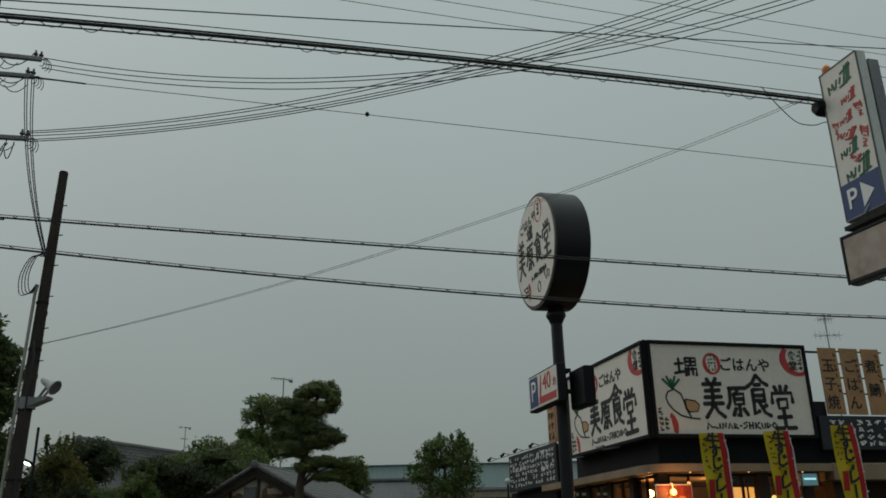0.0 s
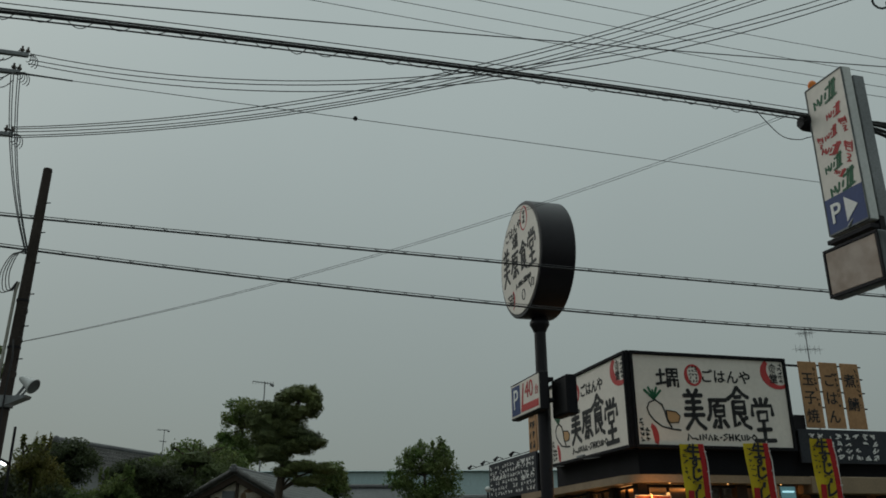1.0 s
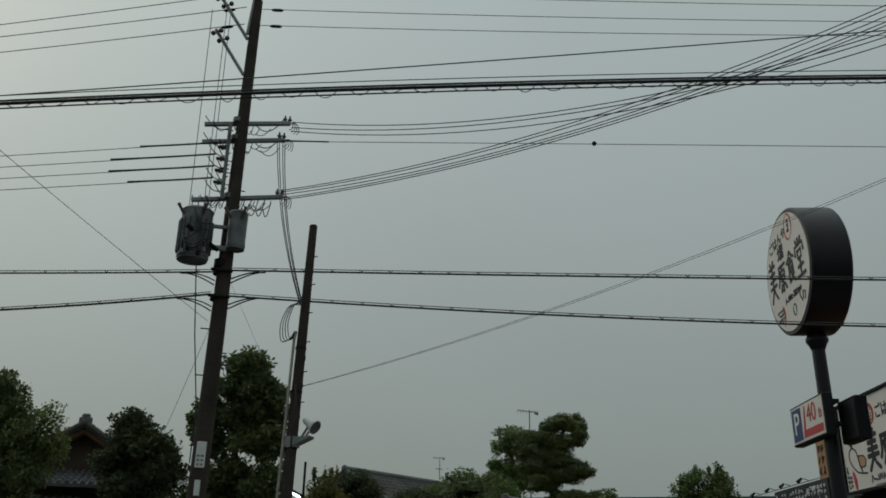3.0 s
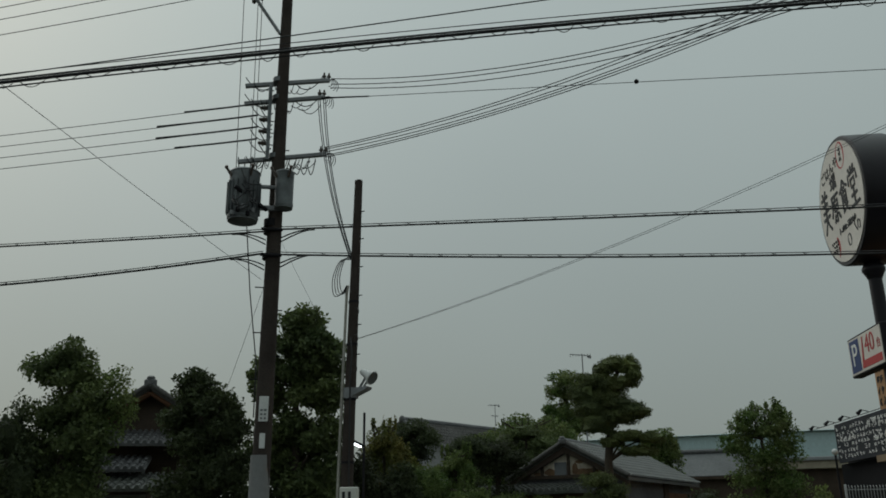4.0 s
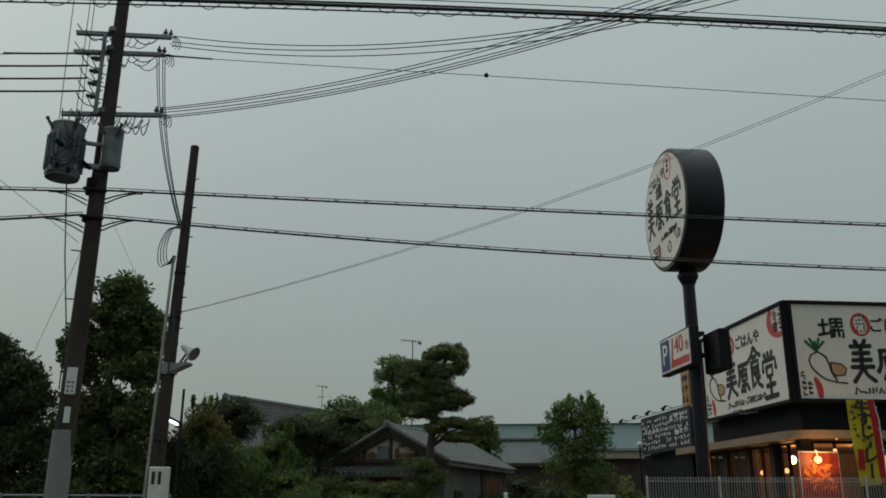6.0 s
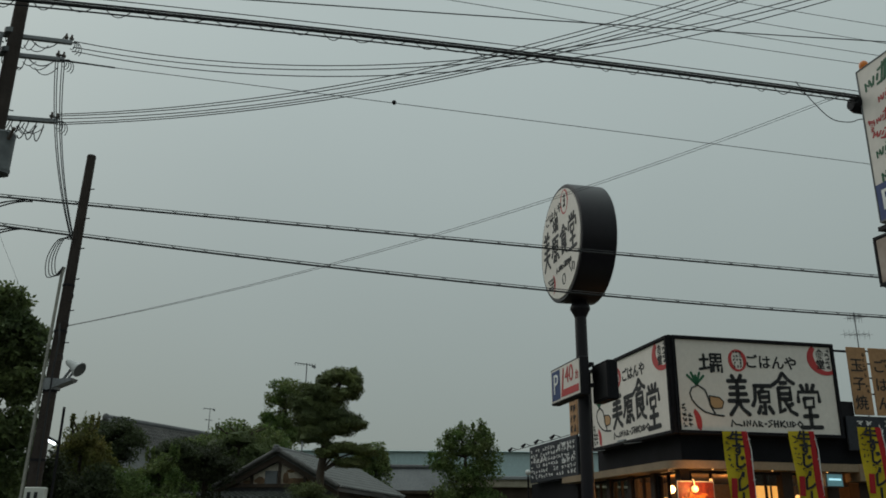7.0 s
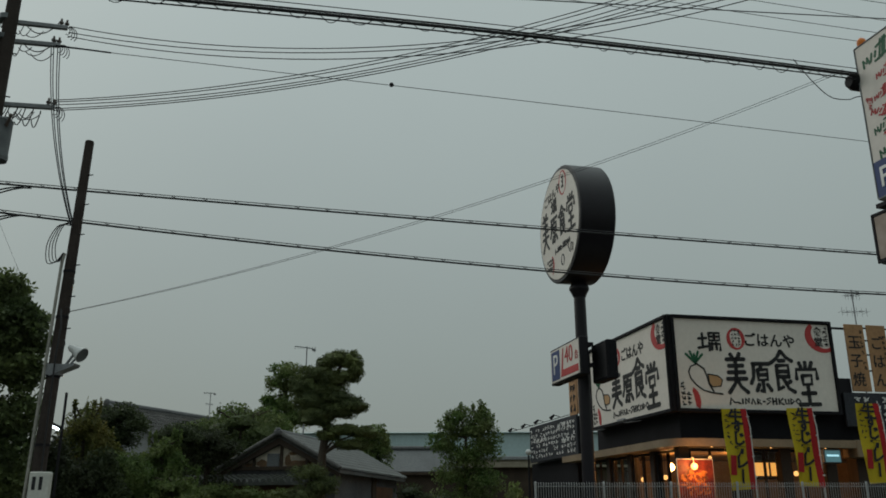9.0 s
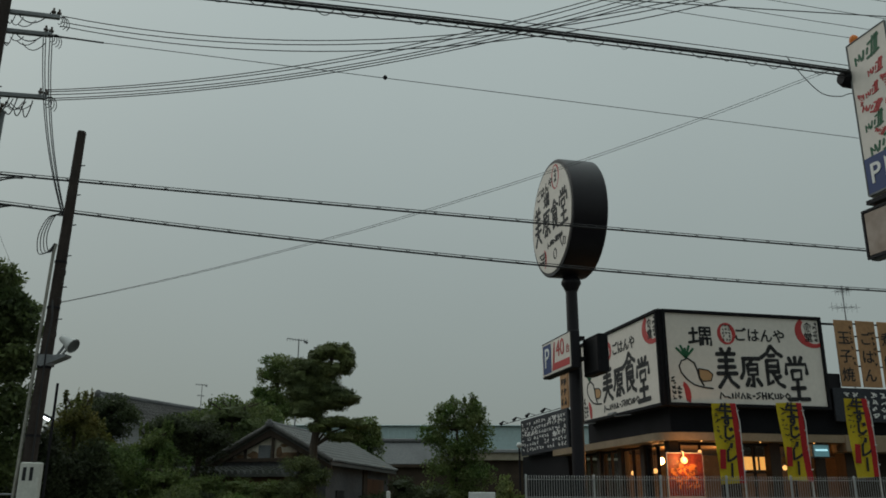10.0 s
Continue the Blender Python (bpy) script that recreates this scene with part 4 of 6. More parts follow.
scribble(mb2, 5.8, 8.4, 3.75, 4.6, 4, 8, "white_ink", 31, 0.03)
scribble(mb2, 5.9, 6.25, 3.8, 4.2, 2, 1, "white_ink", 33, 0.06)
for o in mb2.children:
    o.location.y = -0.165
part("board_stand", G().box((0.0, 10.4, 4.0), (0.16, 5.6, 1.4), 0, 0.01), M["black"], rest)
mb3 = part("menu_board", G().box((-0.16, 10.4, 4.0), (0.08, 5.7, 1.5), 0, 0.01), M["chalk"], rest, "dark menu board with white writing")
s3 = scribble(mb3, -2.7, 2.7, -0.64, 0.64, 6, 17, "white_ink", 35, 0.022)
s3.matrix_local = pose(-0.205, 10.4, 4.0, 0, 0, -90)
for x0, x1, z0, z1, cols, sd in ((0.6, 2.3, 0.28, 0.64, 3, 81), (-2.4, -0.6, -0.02, 0.3, 4, 82), (1.2, 2.6, -0.25, 0.1, 3, 83)):      # larger chalk words
    scribble(mb3, x0, x1, z0, z1, 1, cols, "white_ink", sd, 0.04).matrix_local = pose(-0.207, 10.4, 4.0, 0, 0, -90)
for k, (y, z0, z1) in enumerate(((7.0, 4.75, 6.5), (7.9, 4.75, 6.4))):
    bd = part("name_board", G().box((-0.14, y, (z0 + z1) / 2), (0.05, 0.78, z1 - z0), 0, 0.008), M["board"], rest, "tan vertical board with brush lettering")
    s = scribble(bd, -0.3, 0.3, -0.75, 0.75, 4, 2, "ink", 41 + k, 0.05)
    s.matrix_local = pose(-0.17, y, (z0 + z1) / 2, 0, 0, -90)
for y in (15.4, 13.4, 11.6, 9.6):                             # small spotlights along the boards
    part("spotlight", G().tube([(-0.1, y, 4.86), (-0.3, y, 4.92), (-0.38, y, 4.9)], 0.015, 6).tube([(-0.34, y, 4.93), (-0.46, y, 4.82), (-0.5, y, 4.78)], [0.04, 0.065, 0.075], 10), M["dark_steel"], rest)
part("spot_rail", G().tube([(-0.1, 7.4, 4.83), (-0.1, 16.5, 4.86)], 0.015, 5), M["dark_steel"], rest)
for y in (2.0, 4.9):                                          # lamp arms under the side sign
    part("lamp_arm", G().tube([(-0.2, y, 3.95), (-0.75, y, 3.88), (-0.85, y, 3.95)], 0.02, 6).box((-0.85, y, 3.96), (0.1, 0.5, 0.07), 0, 0.01), M["steel"], rest)
for x in (0.9, 2.8, 4.6):
    part("downlight", G().cyl((x, -0.2, 3.0), (x, -0.2, 3.025), 0.022, 0.022, 12), M["warm"], rest)
part("wall_lamp", G().ball((0.9, -0.05, 2.72), 0.05, 10), M["warm"], rest)
part("aerial_mast", G().cyl((8.45, 2.5, 4.6), (8.45, 2.5, 8.75), 0.025, 0.02, 8), M["steel"], rest)
g = G()
for z, L in ((8.55, 0.28), (7.95, 0.5)):
    g.cyl((8.45 - L, 2.5, z - 0.05), (8.45 + L, 2.5, z + 0.05), 0.012, 0.012, 5)
    for k in range(6):
        x = 8.45 - L + 2 * L * k / 5
        g.cyl((x, 2.5 - 0.2, z), (x, 2.5 + 0.2, z), 0.007, 0.007, 4).cyl((x, 2.5, z - 0.16), (x, 2.5, z + 0.16), 0.007, 0.007, 4)
part("aerial", g, M["steel"], rest, "thin metal television aerial")


def globe_lamp(x, y, z, r=0.075):
    m = CORNER @ pose(x, y, z)
    ob = thing("pendant_lamp", m, "glowing warm globe pendant lamp behind the window", "lamp", "globe lamps in the restaurant")
    part("globe", G().ball((0, 0, 0), r, 14), M["warm"], ob)
    part("cord", G().cyl((0, 0, r), (0, 0, 3.03 - z), 0.008, 0.008, 5), M["cable"], ob)


for p in ((0.6, 3.83, 2.24), (0.6, 2.23, 2.25), (2.82, 0.8, 2.28), (4.21, 0.8, 2.33), (3.3, 2.5, 2.1), (3.75, 2.6, 2.1), (9.0, 1.6, 2.2)):
    globe_lamp(*p)
# glowing sheets added in place of the bright room behind this window frame
ob = thing("lit_panel", CORNER @ pose(3.2, 0.62, 2.62), "glowing panels standing for the lit room behind a dark timber frame", "menu panel")
part("frame", G().box((0, 0.05, 0), (1.35, 0.04, 0.95), 0, 0.01), M["brown"], ob)
for dx in (-0.3, 0.3):
    part("lit_sheet", G().box((dx, 0, -0.18), (0.56, 0.03, 0.38)), M["warm_panel"], ob)
for dx in (-0.62, 0.0, 0.62):
    part("mullion", G().box((dx, -0.005, 0), (0.06, 0.06, 0.95), 0, 0.005), M["timber"], ob)
part("shade_band", G().box((0, -0.02, 0.08), (1.3, 0.03, 0.12), 0, 0.005), M["timber"], ob)
ob = thing("lit_panel", CORNER @ pose(9.6, -0.3, 2.3), "lit yellow shop notice beside the entrance", "menu panel")
part("frame", G().box((0, 0.03, 0), (1.6, 0.06, 0.9), 0, 0.01), M["timber"], ob)
part("lit_sheet", G().box((0, -0.005, 0), (1.5, 0.03, 0.8)), M["warm_panel"], ob)
ob = thing("display_case", CORNER @ pose(4.72, -0.2, 2.78), "small lit teal display case under the eave", "display case")
part("case", G().box((0, 0, 0), (0.58, 0.25, 0.4), 0, 0.02), M["tank"], ob)
part("tube", G().box((0, -0.14, 0.02), (0.4, 0.03, 0.05), 0, 0.008), M["dim_tube"], ob)
part("front", G().box((0, -0.128, 0.0), (0.5, 0.012, 0.33)), M["teal"], ob)


poster = thing("food_poster", CORNER @ pose(0.16, -0.5, 1.78), "large food poster with red and orange fried food on a stand", "poster")
part("sheet", G().box((0, 0, 0), (1.12, 0.03, 1.76), 0, 0.004), M["print_paper"], poster)
part("red_field", G().box((0, -0.016, 0.27), (1.08, 0.006, 1.16)), M["print_red"], poster, smooth=False)
rp = random.Random(4)
for k in range(70):                                           # printed heap of fried food
    a, r_ = rp.uniform(0, 6.28), rp.uniform(0, 1) ** 0.6
    x, z = 0.42 * r_ * math.cos(a), 0.26 + 0.42 * r_ * math.sin(a)
    part("food_shape", G().ball((x, -0.02, z), (rp.uniform(.05, .12), 0.006 + 0.0002 * k, rp.uniform(.04, .1)), 10, 1.2, k), M[("print_orange", "print_red", "print_brown", "print_red", "print_orange")[k % 5]], poster)
for k in range(3):
    part("writing_bar", G().box((0, -0.02, -0.42 - 0.12 * k), (0.8 - 0.15 * k, 0.008, 0.05)), M["print_red"], poster)
for dx in (-0.5, 0.5):
    part("leg", G().cyl((dx, 0.03, -1.76), (dx, 0.03, 0.9), 0.018, 0.018, 8), M["steel"], poster)
part("clip_lamp", G().ball((-0.08, -0.1, 0.66), 0.1, 12).tube([(-0.08, -0.1, 0.74), (-0.08, -0.08, 0.9), (-0.08, 0.0, 0.92)], 0.012, 6), M["warm"], poster)

# ---- round sign on its mast ----
disc = thing("round_sign", pose(2.82, 20.84, 0, 0, 0, -76.0), "black drum-shaped round shop sign on a tall dark mast", "shop sign")
part("mast", G().cyl((0, 0, 0), (0, 0, 6.7), 0.165, 0.145, 24).tube([(0, 0, 6.38), (0, 0, 6.5), (0, 0, 6.58), (0, 0, 6.64), (0, 0, 6.8)], [0.15, 0.2, 0.25, 0.25, 0.16], 24), M["drum"], disc)
RAD, TH, CZ = 1.53, 0.9, 8.30
drum = G()
prof = [(-TH / 2, RAD - 0.03), (-TH / 2 + 0.03, RAD), (TH / 2 - 0.03, RAD), (TH / 2, RAD - 0.03)]
N_ = 72
drum.add([(r * math.cos(2 * math.pi * i / N_), y, CZ + r * math.sin(2 * math.pi * i / N_)) for y, r in prof for i in range(N_)],
         [(a * N_ + i, a * N_ + (i + 1) % N_, a * N_ + N_ + (i + 1) % N_, a * N_ + N_ + i) for a in range(3) for i in range(N_)] + [tuple(range(N_)), tuple(range(3 * N_, 4 * N_))])
part("drum", drum, M["drum"], disc)
face = part("face", G().prism([(1.42 * math.cos(2 * math.pi * i / N_), 1.42 * math.sin(2 * math.pi * i / N_)) for i in range(N_)], -0.02, 0.0), M["panel"], disc, "white round sign face with black brush figures", False)
face.location = (0, -TH / 2, CZ)
for k, (fig, x, z, w, h) in enumerate(((FIG_A, -1.25, -.47, .52, 1.05), (FIG_B, -.62, -.43, .56, .74), (FIG_C, .03, -.38, .5, .78), (FIG_D, .6, -.42, .58, .92))):
    figure(fig, x, z, w, h, .07, face, "ink").location.y = -0.02
figure(FIG_E, -.5, .4, .42, .38, .045, face, "ink").location.y = -0.02
lettering("ごはんや", 0.31, M["ink"], face, pose(-0.4, -0.028, 0.9, 90, -6, 0))
figure(SCRIPT, -.3, -.75, .85, .2, .028, face, "ink", "script_line").location.y = -0.02
ring(face, .4, 1.0, .27, .33, .05, "red").location.y = -0.012
scribble(face, .3, .5, .85, 1.2, 3, 1, "ink", 50, .025).location.y = -0.02
ring(face, .2, -1.0, .13, .15, .05, "ink", 0, 360, "ink_ring").location.y = -0.012
ring(face, -.72, -.95, .3, .3, .07, "red", -60, 60, "red_arc").location.y = -0.012
scribble(face, -.95, -.5, -1.05, -.75, 3, 4, "ink", 51, .025).location.y = -0.02
figure([[(.1, .8), (0, .4), (.3, 0)], [(.5, .5), (.8, .4), (.7, 0), (.4, .1), (.5, .5)]], .62, -.95, .42, .42, .03, face, "ink", "vegetable_outline").location.y = -0.02
psign = thing("parking_sign", pose(2.82, 20.84, 0, 0, 0, -76.0), "white parking sign box with blue and red markings beside the mast", "parking sign")
part("case", G().box((-0.82, 0.0, 4.82), (2.12, 0.22, 0.92), 0, 0.02), M["dark_steel"], psign)
fp = part("face", G().box((-0.82, -0.117, 4.82), (2.0, 0.014, 0.82)), M["panel"], psign, "white sign face", False)
part("blue_field", G().box((-1.45, -0.128, 4.82), (0.6, 0.006, 0.74)), M["blue"], fp)
lettering("P", 0.72, M["white_ink"], fp, pose(-1.45, -0.136, 4.82, 90, 0, 0))
lettering("40", 0.58, M["red"], fp, pose(-0.5, -0.13, 4.95, 90, 0, 0))
lettering("台", 0.24, M["red"], fp, pose(0.02, -0.13, 4.86, 90, 0, 0))
part("red_bar", G().prism([(-1.05, 4.47), (0.12, 4.47), (0.12, 4.64), (-1.0, 4.64)], -0.133, -0.122), M["red"], fp, smooth=False)
part("red_slash", G().prism([(-1.08, 4.47), (-0.96, 4.47), (-0.86, 5.17), (-0.92, 5.17)], -0.1335, -0.122), M["red"], fp, smooth=False)
part("bracket", G().box((0.05, 0.1, 4.6), (0.3, 0.3, 0.08)), M["dark_steel"], psign)
part("bracket", G().box((0.05, 0.1, 5.1), (0.3, 0.3, 0.08)), M["dark_steel"], psign)
psign.matrix_world = pose(2.82, 20.84, 0, 0, 0, -76.0) @ pose(0.40, -0.2, 0)
bx = thing("sign_box", pose(2.82, 20.84, 0, 0, 0, -76.0), "unlit black sign box fixed to the mast", "sign box")
part("case", G().box((0.68, 0.28, 4.66), (0.95, 0.26, 0.92), 0, 0.02), M["black"], bx)
part("face", G().box((0.68, 0.147, 4.66), (0.85, 0.012, 0.8)), M["ink"], bx)

# ---- tall hanging sign by the near pole: x across its face, which looks towards -y ----
FDIR = -74.0
hs = thing("hanging_sign", pose(5.90, 11.57, 0, 0, 0, FDIR), "tall white sign box with green and red marks", "shop sign")
W_, Z0, Z1 = 0.77, 5.50, 7.91
part("case", G().box((W_ / 2, 0.08, (Z0 + Z1) / 2), (W_ + 0.03, 0.16, Z1 - Z0 + 0.04), 0, 0.015), M["white_paint"], hs)
hf = part("face", G().box((W_ / 2, -0.004, (Z0 + Z1) / 2), (W_ - 0.02, 0.01, Z1 - Z0 - 0.02)), M["panel"], hs, "white sign face", False)
for c, d in (((0.0, -0.006, (Z0 + Z1) / 2), (0.022, 0.03, Z1 - Z0)), ((W_ / 2, -0.006, Z0), (W_, 0.03, 0.03)), ((W_ / 2, -0.006, Z1), (W_, 0.03, 0.018)), ((W_, -0.006, (Z0 + Z1) / 2), (0.016, 0.03, Z1 - Z0))):
    part("edge_trim", G().box(c, d, 0, 0.004), M["tank"], hs)
part("blue_field", G().box((W_ / 2, -0.012, Z0 + 0.28), (W_ - 0.03, 0.006, 0.54)), M["blue"], hf)
lettering("P", 0.42, M["white_ink"], hf, pose(0.2, -0.02, Z0 + 0.28, 90, 0, 0), weight=0.01)
part("arrow", G().prism([(0.39, Z0 + 0.09), (0.63, Z0 + 0.28), (0.39, Z0 + 0.47)], -0.022, -0.014), M["white_ink"], hf, smooth=False)
MARK = [[(0, .05), (.03, .5)], [(.02, .5), (.14, .2), (.2, .52)], [(.2, .5), (.24, .08)], [(.3, .12), (.4, .55)], [(.48, .2), (.56, .5)], [(.62, -.1), (.84, .95)], [(.74, -.1), (.94, .95)], [(.86, .05), (1.02, .95)], [(.6, .7), (1.05, .8)], [(.45, -.05), (.95, 0)]]
random.seed(11)


def mark(x, z, w, h, rot, material):
    c, s = math.cos(radians(rot)), math.sin(radians(rot))
    g = G()
    for st in MARK:
        g.brush([(x + c * (a - .5) * w - s * (b - .4) * h, z + s * (a - .5) * w + c * (b - .4) * h) for a, b in st], 0.062 * w, -0.016, -0.008)
    part("brush_mark", g, M[material], hf, smooth=False)


for x, z, w, h, r, c in ((.37, 7.64, .56, .3, 8, "green"), (.48, 7.31, .33, .2, 4, "red"), (.13, 6.95, .2, .14, 82, "red"), (.36, 7.01, .29, .17, 8, "red"), (.63, 7.03, .27, .16, 95, "red"), (.31, 6.77, .4, .2, -18, "red"), (.31, 6.53, .4, .24, 6, "green"), (.63, 6.59, .35, .18, 76, "red"), (.40, 6.36, .22, .14, -35, "red"), (.41, 6.18, .56, .3, 8, "green")):
    mark(x, z, w * 0.88, h * 0.88, r, c)
part("beacon", G().cyl((0.05, 0.1, Z1 + 0.02), (0.05, 0.1, Z1 + 0.06), 0.07, 0.07, 14).ball((0.05, 0.1, Z1 + 0.1), (0.07, 0.07, 0.09), 14), M["orange"], hs, "orange beacon lamp")
part("post", G().box((W_ - 0.09, 0.30, 6.47), (0.17, 0.19, 2.7), 0, 0.01), M["steel"], hs, "square steel sign post")
part("post_foot", G().box((W_ - 0.09, 0.30, 2.57), (0.17, 0.19, 5.1), 0, 0.01), M["steel"], hs)
part("strut", G().box((W_ - 0.09, 0.18, 7.55), (0.1, 0.08, 0.08)).box((W_ - 0.09, 0.18, 5.9), (0.1, 0.08, 0.08)).tube([(0.4, -0.03, 5.5), (0.75, 0.1, 5.9)], 0.02, 6), M["steel"], hs)
ls = thing("blank_sign", pose(5.78, 11.65, 0, 0, 0, FDIR + 3), "blank faded sign box in a grey metal frame", "sign box")
part("case", G().box((0.51, 0.1, 4.925), (1.02, 0.2, 0.74), 0, 0.03), M["tank"], ls)
for c, d in (((0.51, -0.004, 5.265), (1.0, 0.03, 0.045)), ((0.51, -0.004, 4.585), (1.0, 0.03, 0.045)), ((0.03, -0.004, 4.925), (0.045, 0.03, 0.635)), ((0.99, -0.004, 4.925), (0.045, 0.03, 0.635))):
    part("frame_bar", G().box(c, d, 0, 0.006), M["dark_steel"], ls)
part("face", G().box((0.51, -0.006, 4.925), (0.9, 0.012, 0.62), 0, 0.004), M["blank"], ls)
part("bracket", G().box((0.5, 0.1, 5.39), (0.8, 0.16, 0.06)).box((0.86, 0.24, 5.1), (0.1, 0.1, 0.9)), M["dark_steel"], ls)

# ---- added warm point lights: three for the globes' glow, one brightening the poster ----
for k, (x, y, z, e) in enumerate(((3.2, 2.4, 2.6, 75), (1.2, 3.0, 2.6, 60), (9.0, 2.0, 2.6, 60), (0.08, -0.95, 2.45, 38.0))):
    lamp = new("warm_point_light", bpy.data.lights.new("warm_point_light", "POINT"))
    lamp.data.energy, lamp.data.color, lamp.data.shadow_soft_size = e, (1.0, 0.44, 0.13), 0.12
    lamp.matrix_world = CORNER @ pose(x, y, z)


# ---- fences and banners ----
FPHI = 8.0
fence = thing("mesh_fence", pose(1.36, 18.58, 0, 0, 0, FPHI), "white welded mesh fence on a low concrete wall", "fence")
FL = 11.0
part("base_wall", G().box((FL / 2, 0, 0.3), (FL, 0.15, 0.6), 0, 0.01), M["kerb"], fence)
post = G().cyl((0, 0, 0.55), (0, 0, 1.84), 0.024, 0.024, 8).ball((0, 0, 1.84), 0.026, 8).mesh("post")
post.materials.append(M["fence_paint"])
for i in range(8):
    part("post", post, M["fence_paint"], fence).location = (1.48 * i + 0.03, 0.02, 0)
for z in (0.68, 1.0, 1.4, 1.76):
    part("rail", G().cyl((0, 0, z), (FL, 0, z), 0.007, 0.007, 5), M["fence_paint"], fence)
rod = G().tube([(0, 0, 0.62), (0, 0, 1.76), (0, -0.03, 1.80), (0, 0.0, 1.84)], 0.006, 4).mesh("mesh_wire")
rod.materials.append(M["fence_paint"])
for i in range(200):
    part("mesh_wire", rod, M["fence_paint"], fence).location.x = 0.03 + FL * i / 200


def banner(x, z, seed, size=(0.62, 1.72)):
    rnd = random.Random(seed)
    W, H = size
    ob = thing("banner_flag", pose(1.36, 18.58, 0, 0, 0, FPHI) @ pose(x, 0.12, 0), "yellow and red cloth banner on a white pole", "banner", "banners along the fence")
    part("pole", G().tube([(0.02, 0, 0.6), (0.02, 0, z - 0.4), (-0.06, 0, z + 0.06)], 0.012, 6), M["white_paint"], ob)
    ph = rnd.uniform(0, 6)

    def cloth(u, v):
        lean = -0.05 * v + 0.04 * (1 - v)
        curl = 0.05 * math.sin(5 * v + 3 * u + ph) * (0.3 + u)
        return (-u * W * (0.93 + 0.05 * math.sin(4 * v + ph)) + lean, curl - 0.02, z - H * (1 - v) - 0.05 * u * (1 - v) * math.sin(ph))

    def sheet(u0, u1, name, m, eps=0.0):
        nu, nv, g = 6, 20, G()
        for side in (0, 1):
            g.add([(lambda p: (p[0], p[1] - eps + 0.006 * side, p[2]))(cloth(u0 + (u1 - u0) * i / nu, j / nv)) for j in range(nv + 1) for i in range(nu + 1)],
                  [(j * (nu + 1) + i, j * (nu + 1) + i + 1, (j + 1) * (nu + 1) + i + 1, (j + 1) * (nu + 1) + i) for j in range(nv) for i in range(nu)])
        return part(name, g, M[m], ob)

    sheet(0.0, 0.24, "red_edge", "flag_red")
    yl = sheet(0.24, 1.0, "yellow_cloth", "flag")
    for k, ch in enumerate("牛すじカレー"):
        p = cloth(0.5, 0.9 - 0.145 * k)
        lettering(ch if ch != "ー" else "|", 0.31, M["ink"], yl, pose(p[0], p[1] - 0.03, p[2], 90, 3, 0), weight=0.04)
    g = G()
    for k in range(6):
        p = cloth(0.83, 0.92 - 0.07 * k)
        for _ in range(2):
            g.brush([(p[0] + rnd.uniform(-.06, .06), p[2] + rnd.uniform(-.04, .04)), (p[0] + rnd.uniform(-.06, .06), p[2] + rnd.uniform(-.04, .04))], 0.018, p[1] - 0.04, p[1] - 0.03)
    part("writing_bar", g, M["ink"], yl, smooth=False)["kind"] = "stuff"
    p = cloth(0.84, 0.3)
    part("red_label", G().box((p[0], p[1] - 0.035, p[2]), (0.13, 0.008, 0.42), 0, 0, 0, 4), M["flag_red"], yl)
    for v in (0.15, 0.4, 0.65, 0.9):
        p = cloth(0.0, v)
        part("tie", G().box((p[0] + 0.01, p[1], p[2]), (0.05, 0.03, 0.025)), M["white_paint"], ob)


banner(4.93, 3.43, 1)
banner(6.49, 3.46, 2)
banner(8.1, 3.58, 3)

rail = thing("pipe_fence", (0, 0, 0), "low grey pipe fence beside the garden", "fence")
a, b = Vector((-13.4, 17.45, 0)), Vector((-9.6, 19.9, 0))
for z in (1.45, 0.95, 0.5):
    part("rail", G().cyl(a + Vector((0, 0, z)), b + Vector((0, 0, z)), 0.025, 0.025, 8), M["steel"], rail)
for i in range(6):
    c = a.lerp(b, i / 5)
    part("post", G().cyl(c, c + Vector((0, 0, 1.5)), 0.03, 0.03, 8), M["steel"], rail)
bd = thing("notice_board", (0.42, 17.2, 0), "small white notice board on two legs by the roadside", "notice board")
part("board", G().box((0, 0, 1.2), (0.52, 0.04, 0.56), 0, 0.01), M["white_paint"], bd)
for dx in (-0.2, 0.2):
    part("leg", G().cyl((dx, 0.035, 0), (dx, 0.035, 1.3), 0.015, 0.015, 8), M["steel"], bd)
mk = thing("marker_post", (-1.80, 22.0, 0), "slim white marker post before the garden", "post")
part("shaft", G().cyl((0, 0, 0), (0, 0, 1.54), 0.06, 0.05, 12).ball((0, 0, 1.54), (0.05, 0.05, 0.03), 12), M["white_paint"], mk)
ob = thing("garden_lamp", (2.04, 30.09, 0), "slim dark garden lamp post with a glass globe", "lamp")
part("post", G().cyl((0, 0, 0), (0, 0, 3.1), 0.04, 0.035, 10), M["dark_steel"], ob)
part("globe", G().ball((0, 0, 3.2), 0.1, 14), M["white_paint"], ob)
ob = thing("street_lamp", (-9.48, 19.87, 0), "thin dark post with a lit fluorescent tube lamp", "street lamp")
part("post", G().cyl((0, 0, 0), (0, 0, 3.97), 0.034, 0.03, 10), M["dark_steel"], ob)
part("housing", G().box((-0.2, -0.05, 3.24), (0.5, 0.14, 0.05), 0, 0.01, 0, 25), M["dark_steel"], ob)
part("tube", G().box((-0.22, -0.06, 3.19), (0.36, 0.06, 0.05), 0, 0.01, 0, 25), M["cool"], ob)


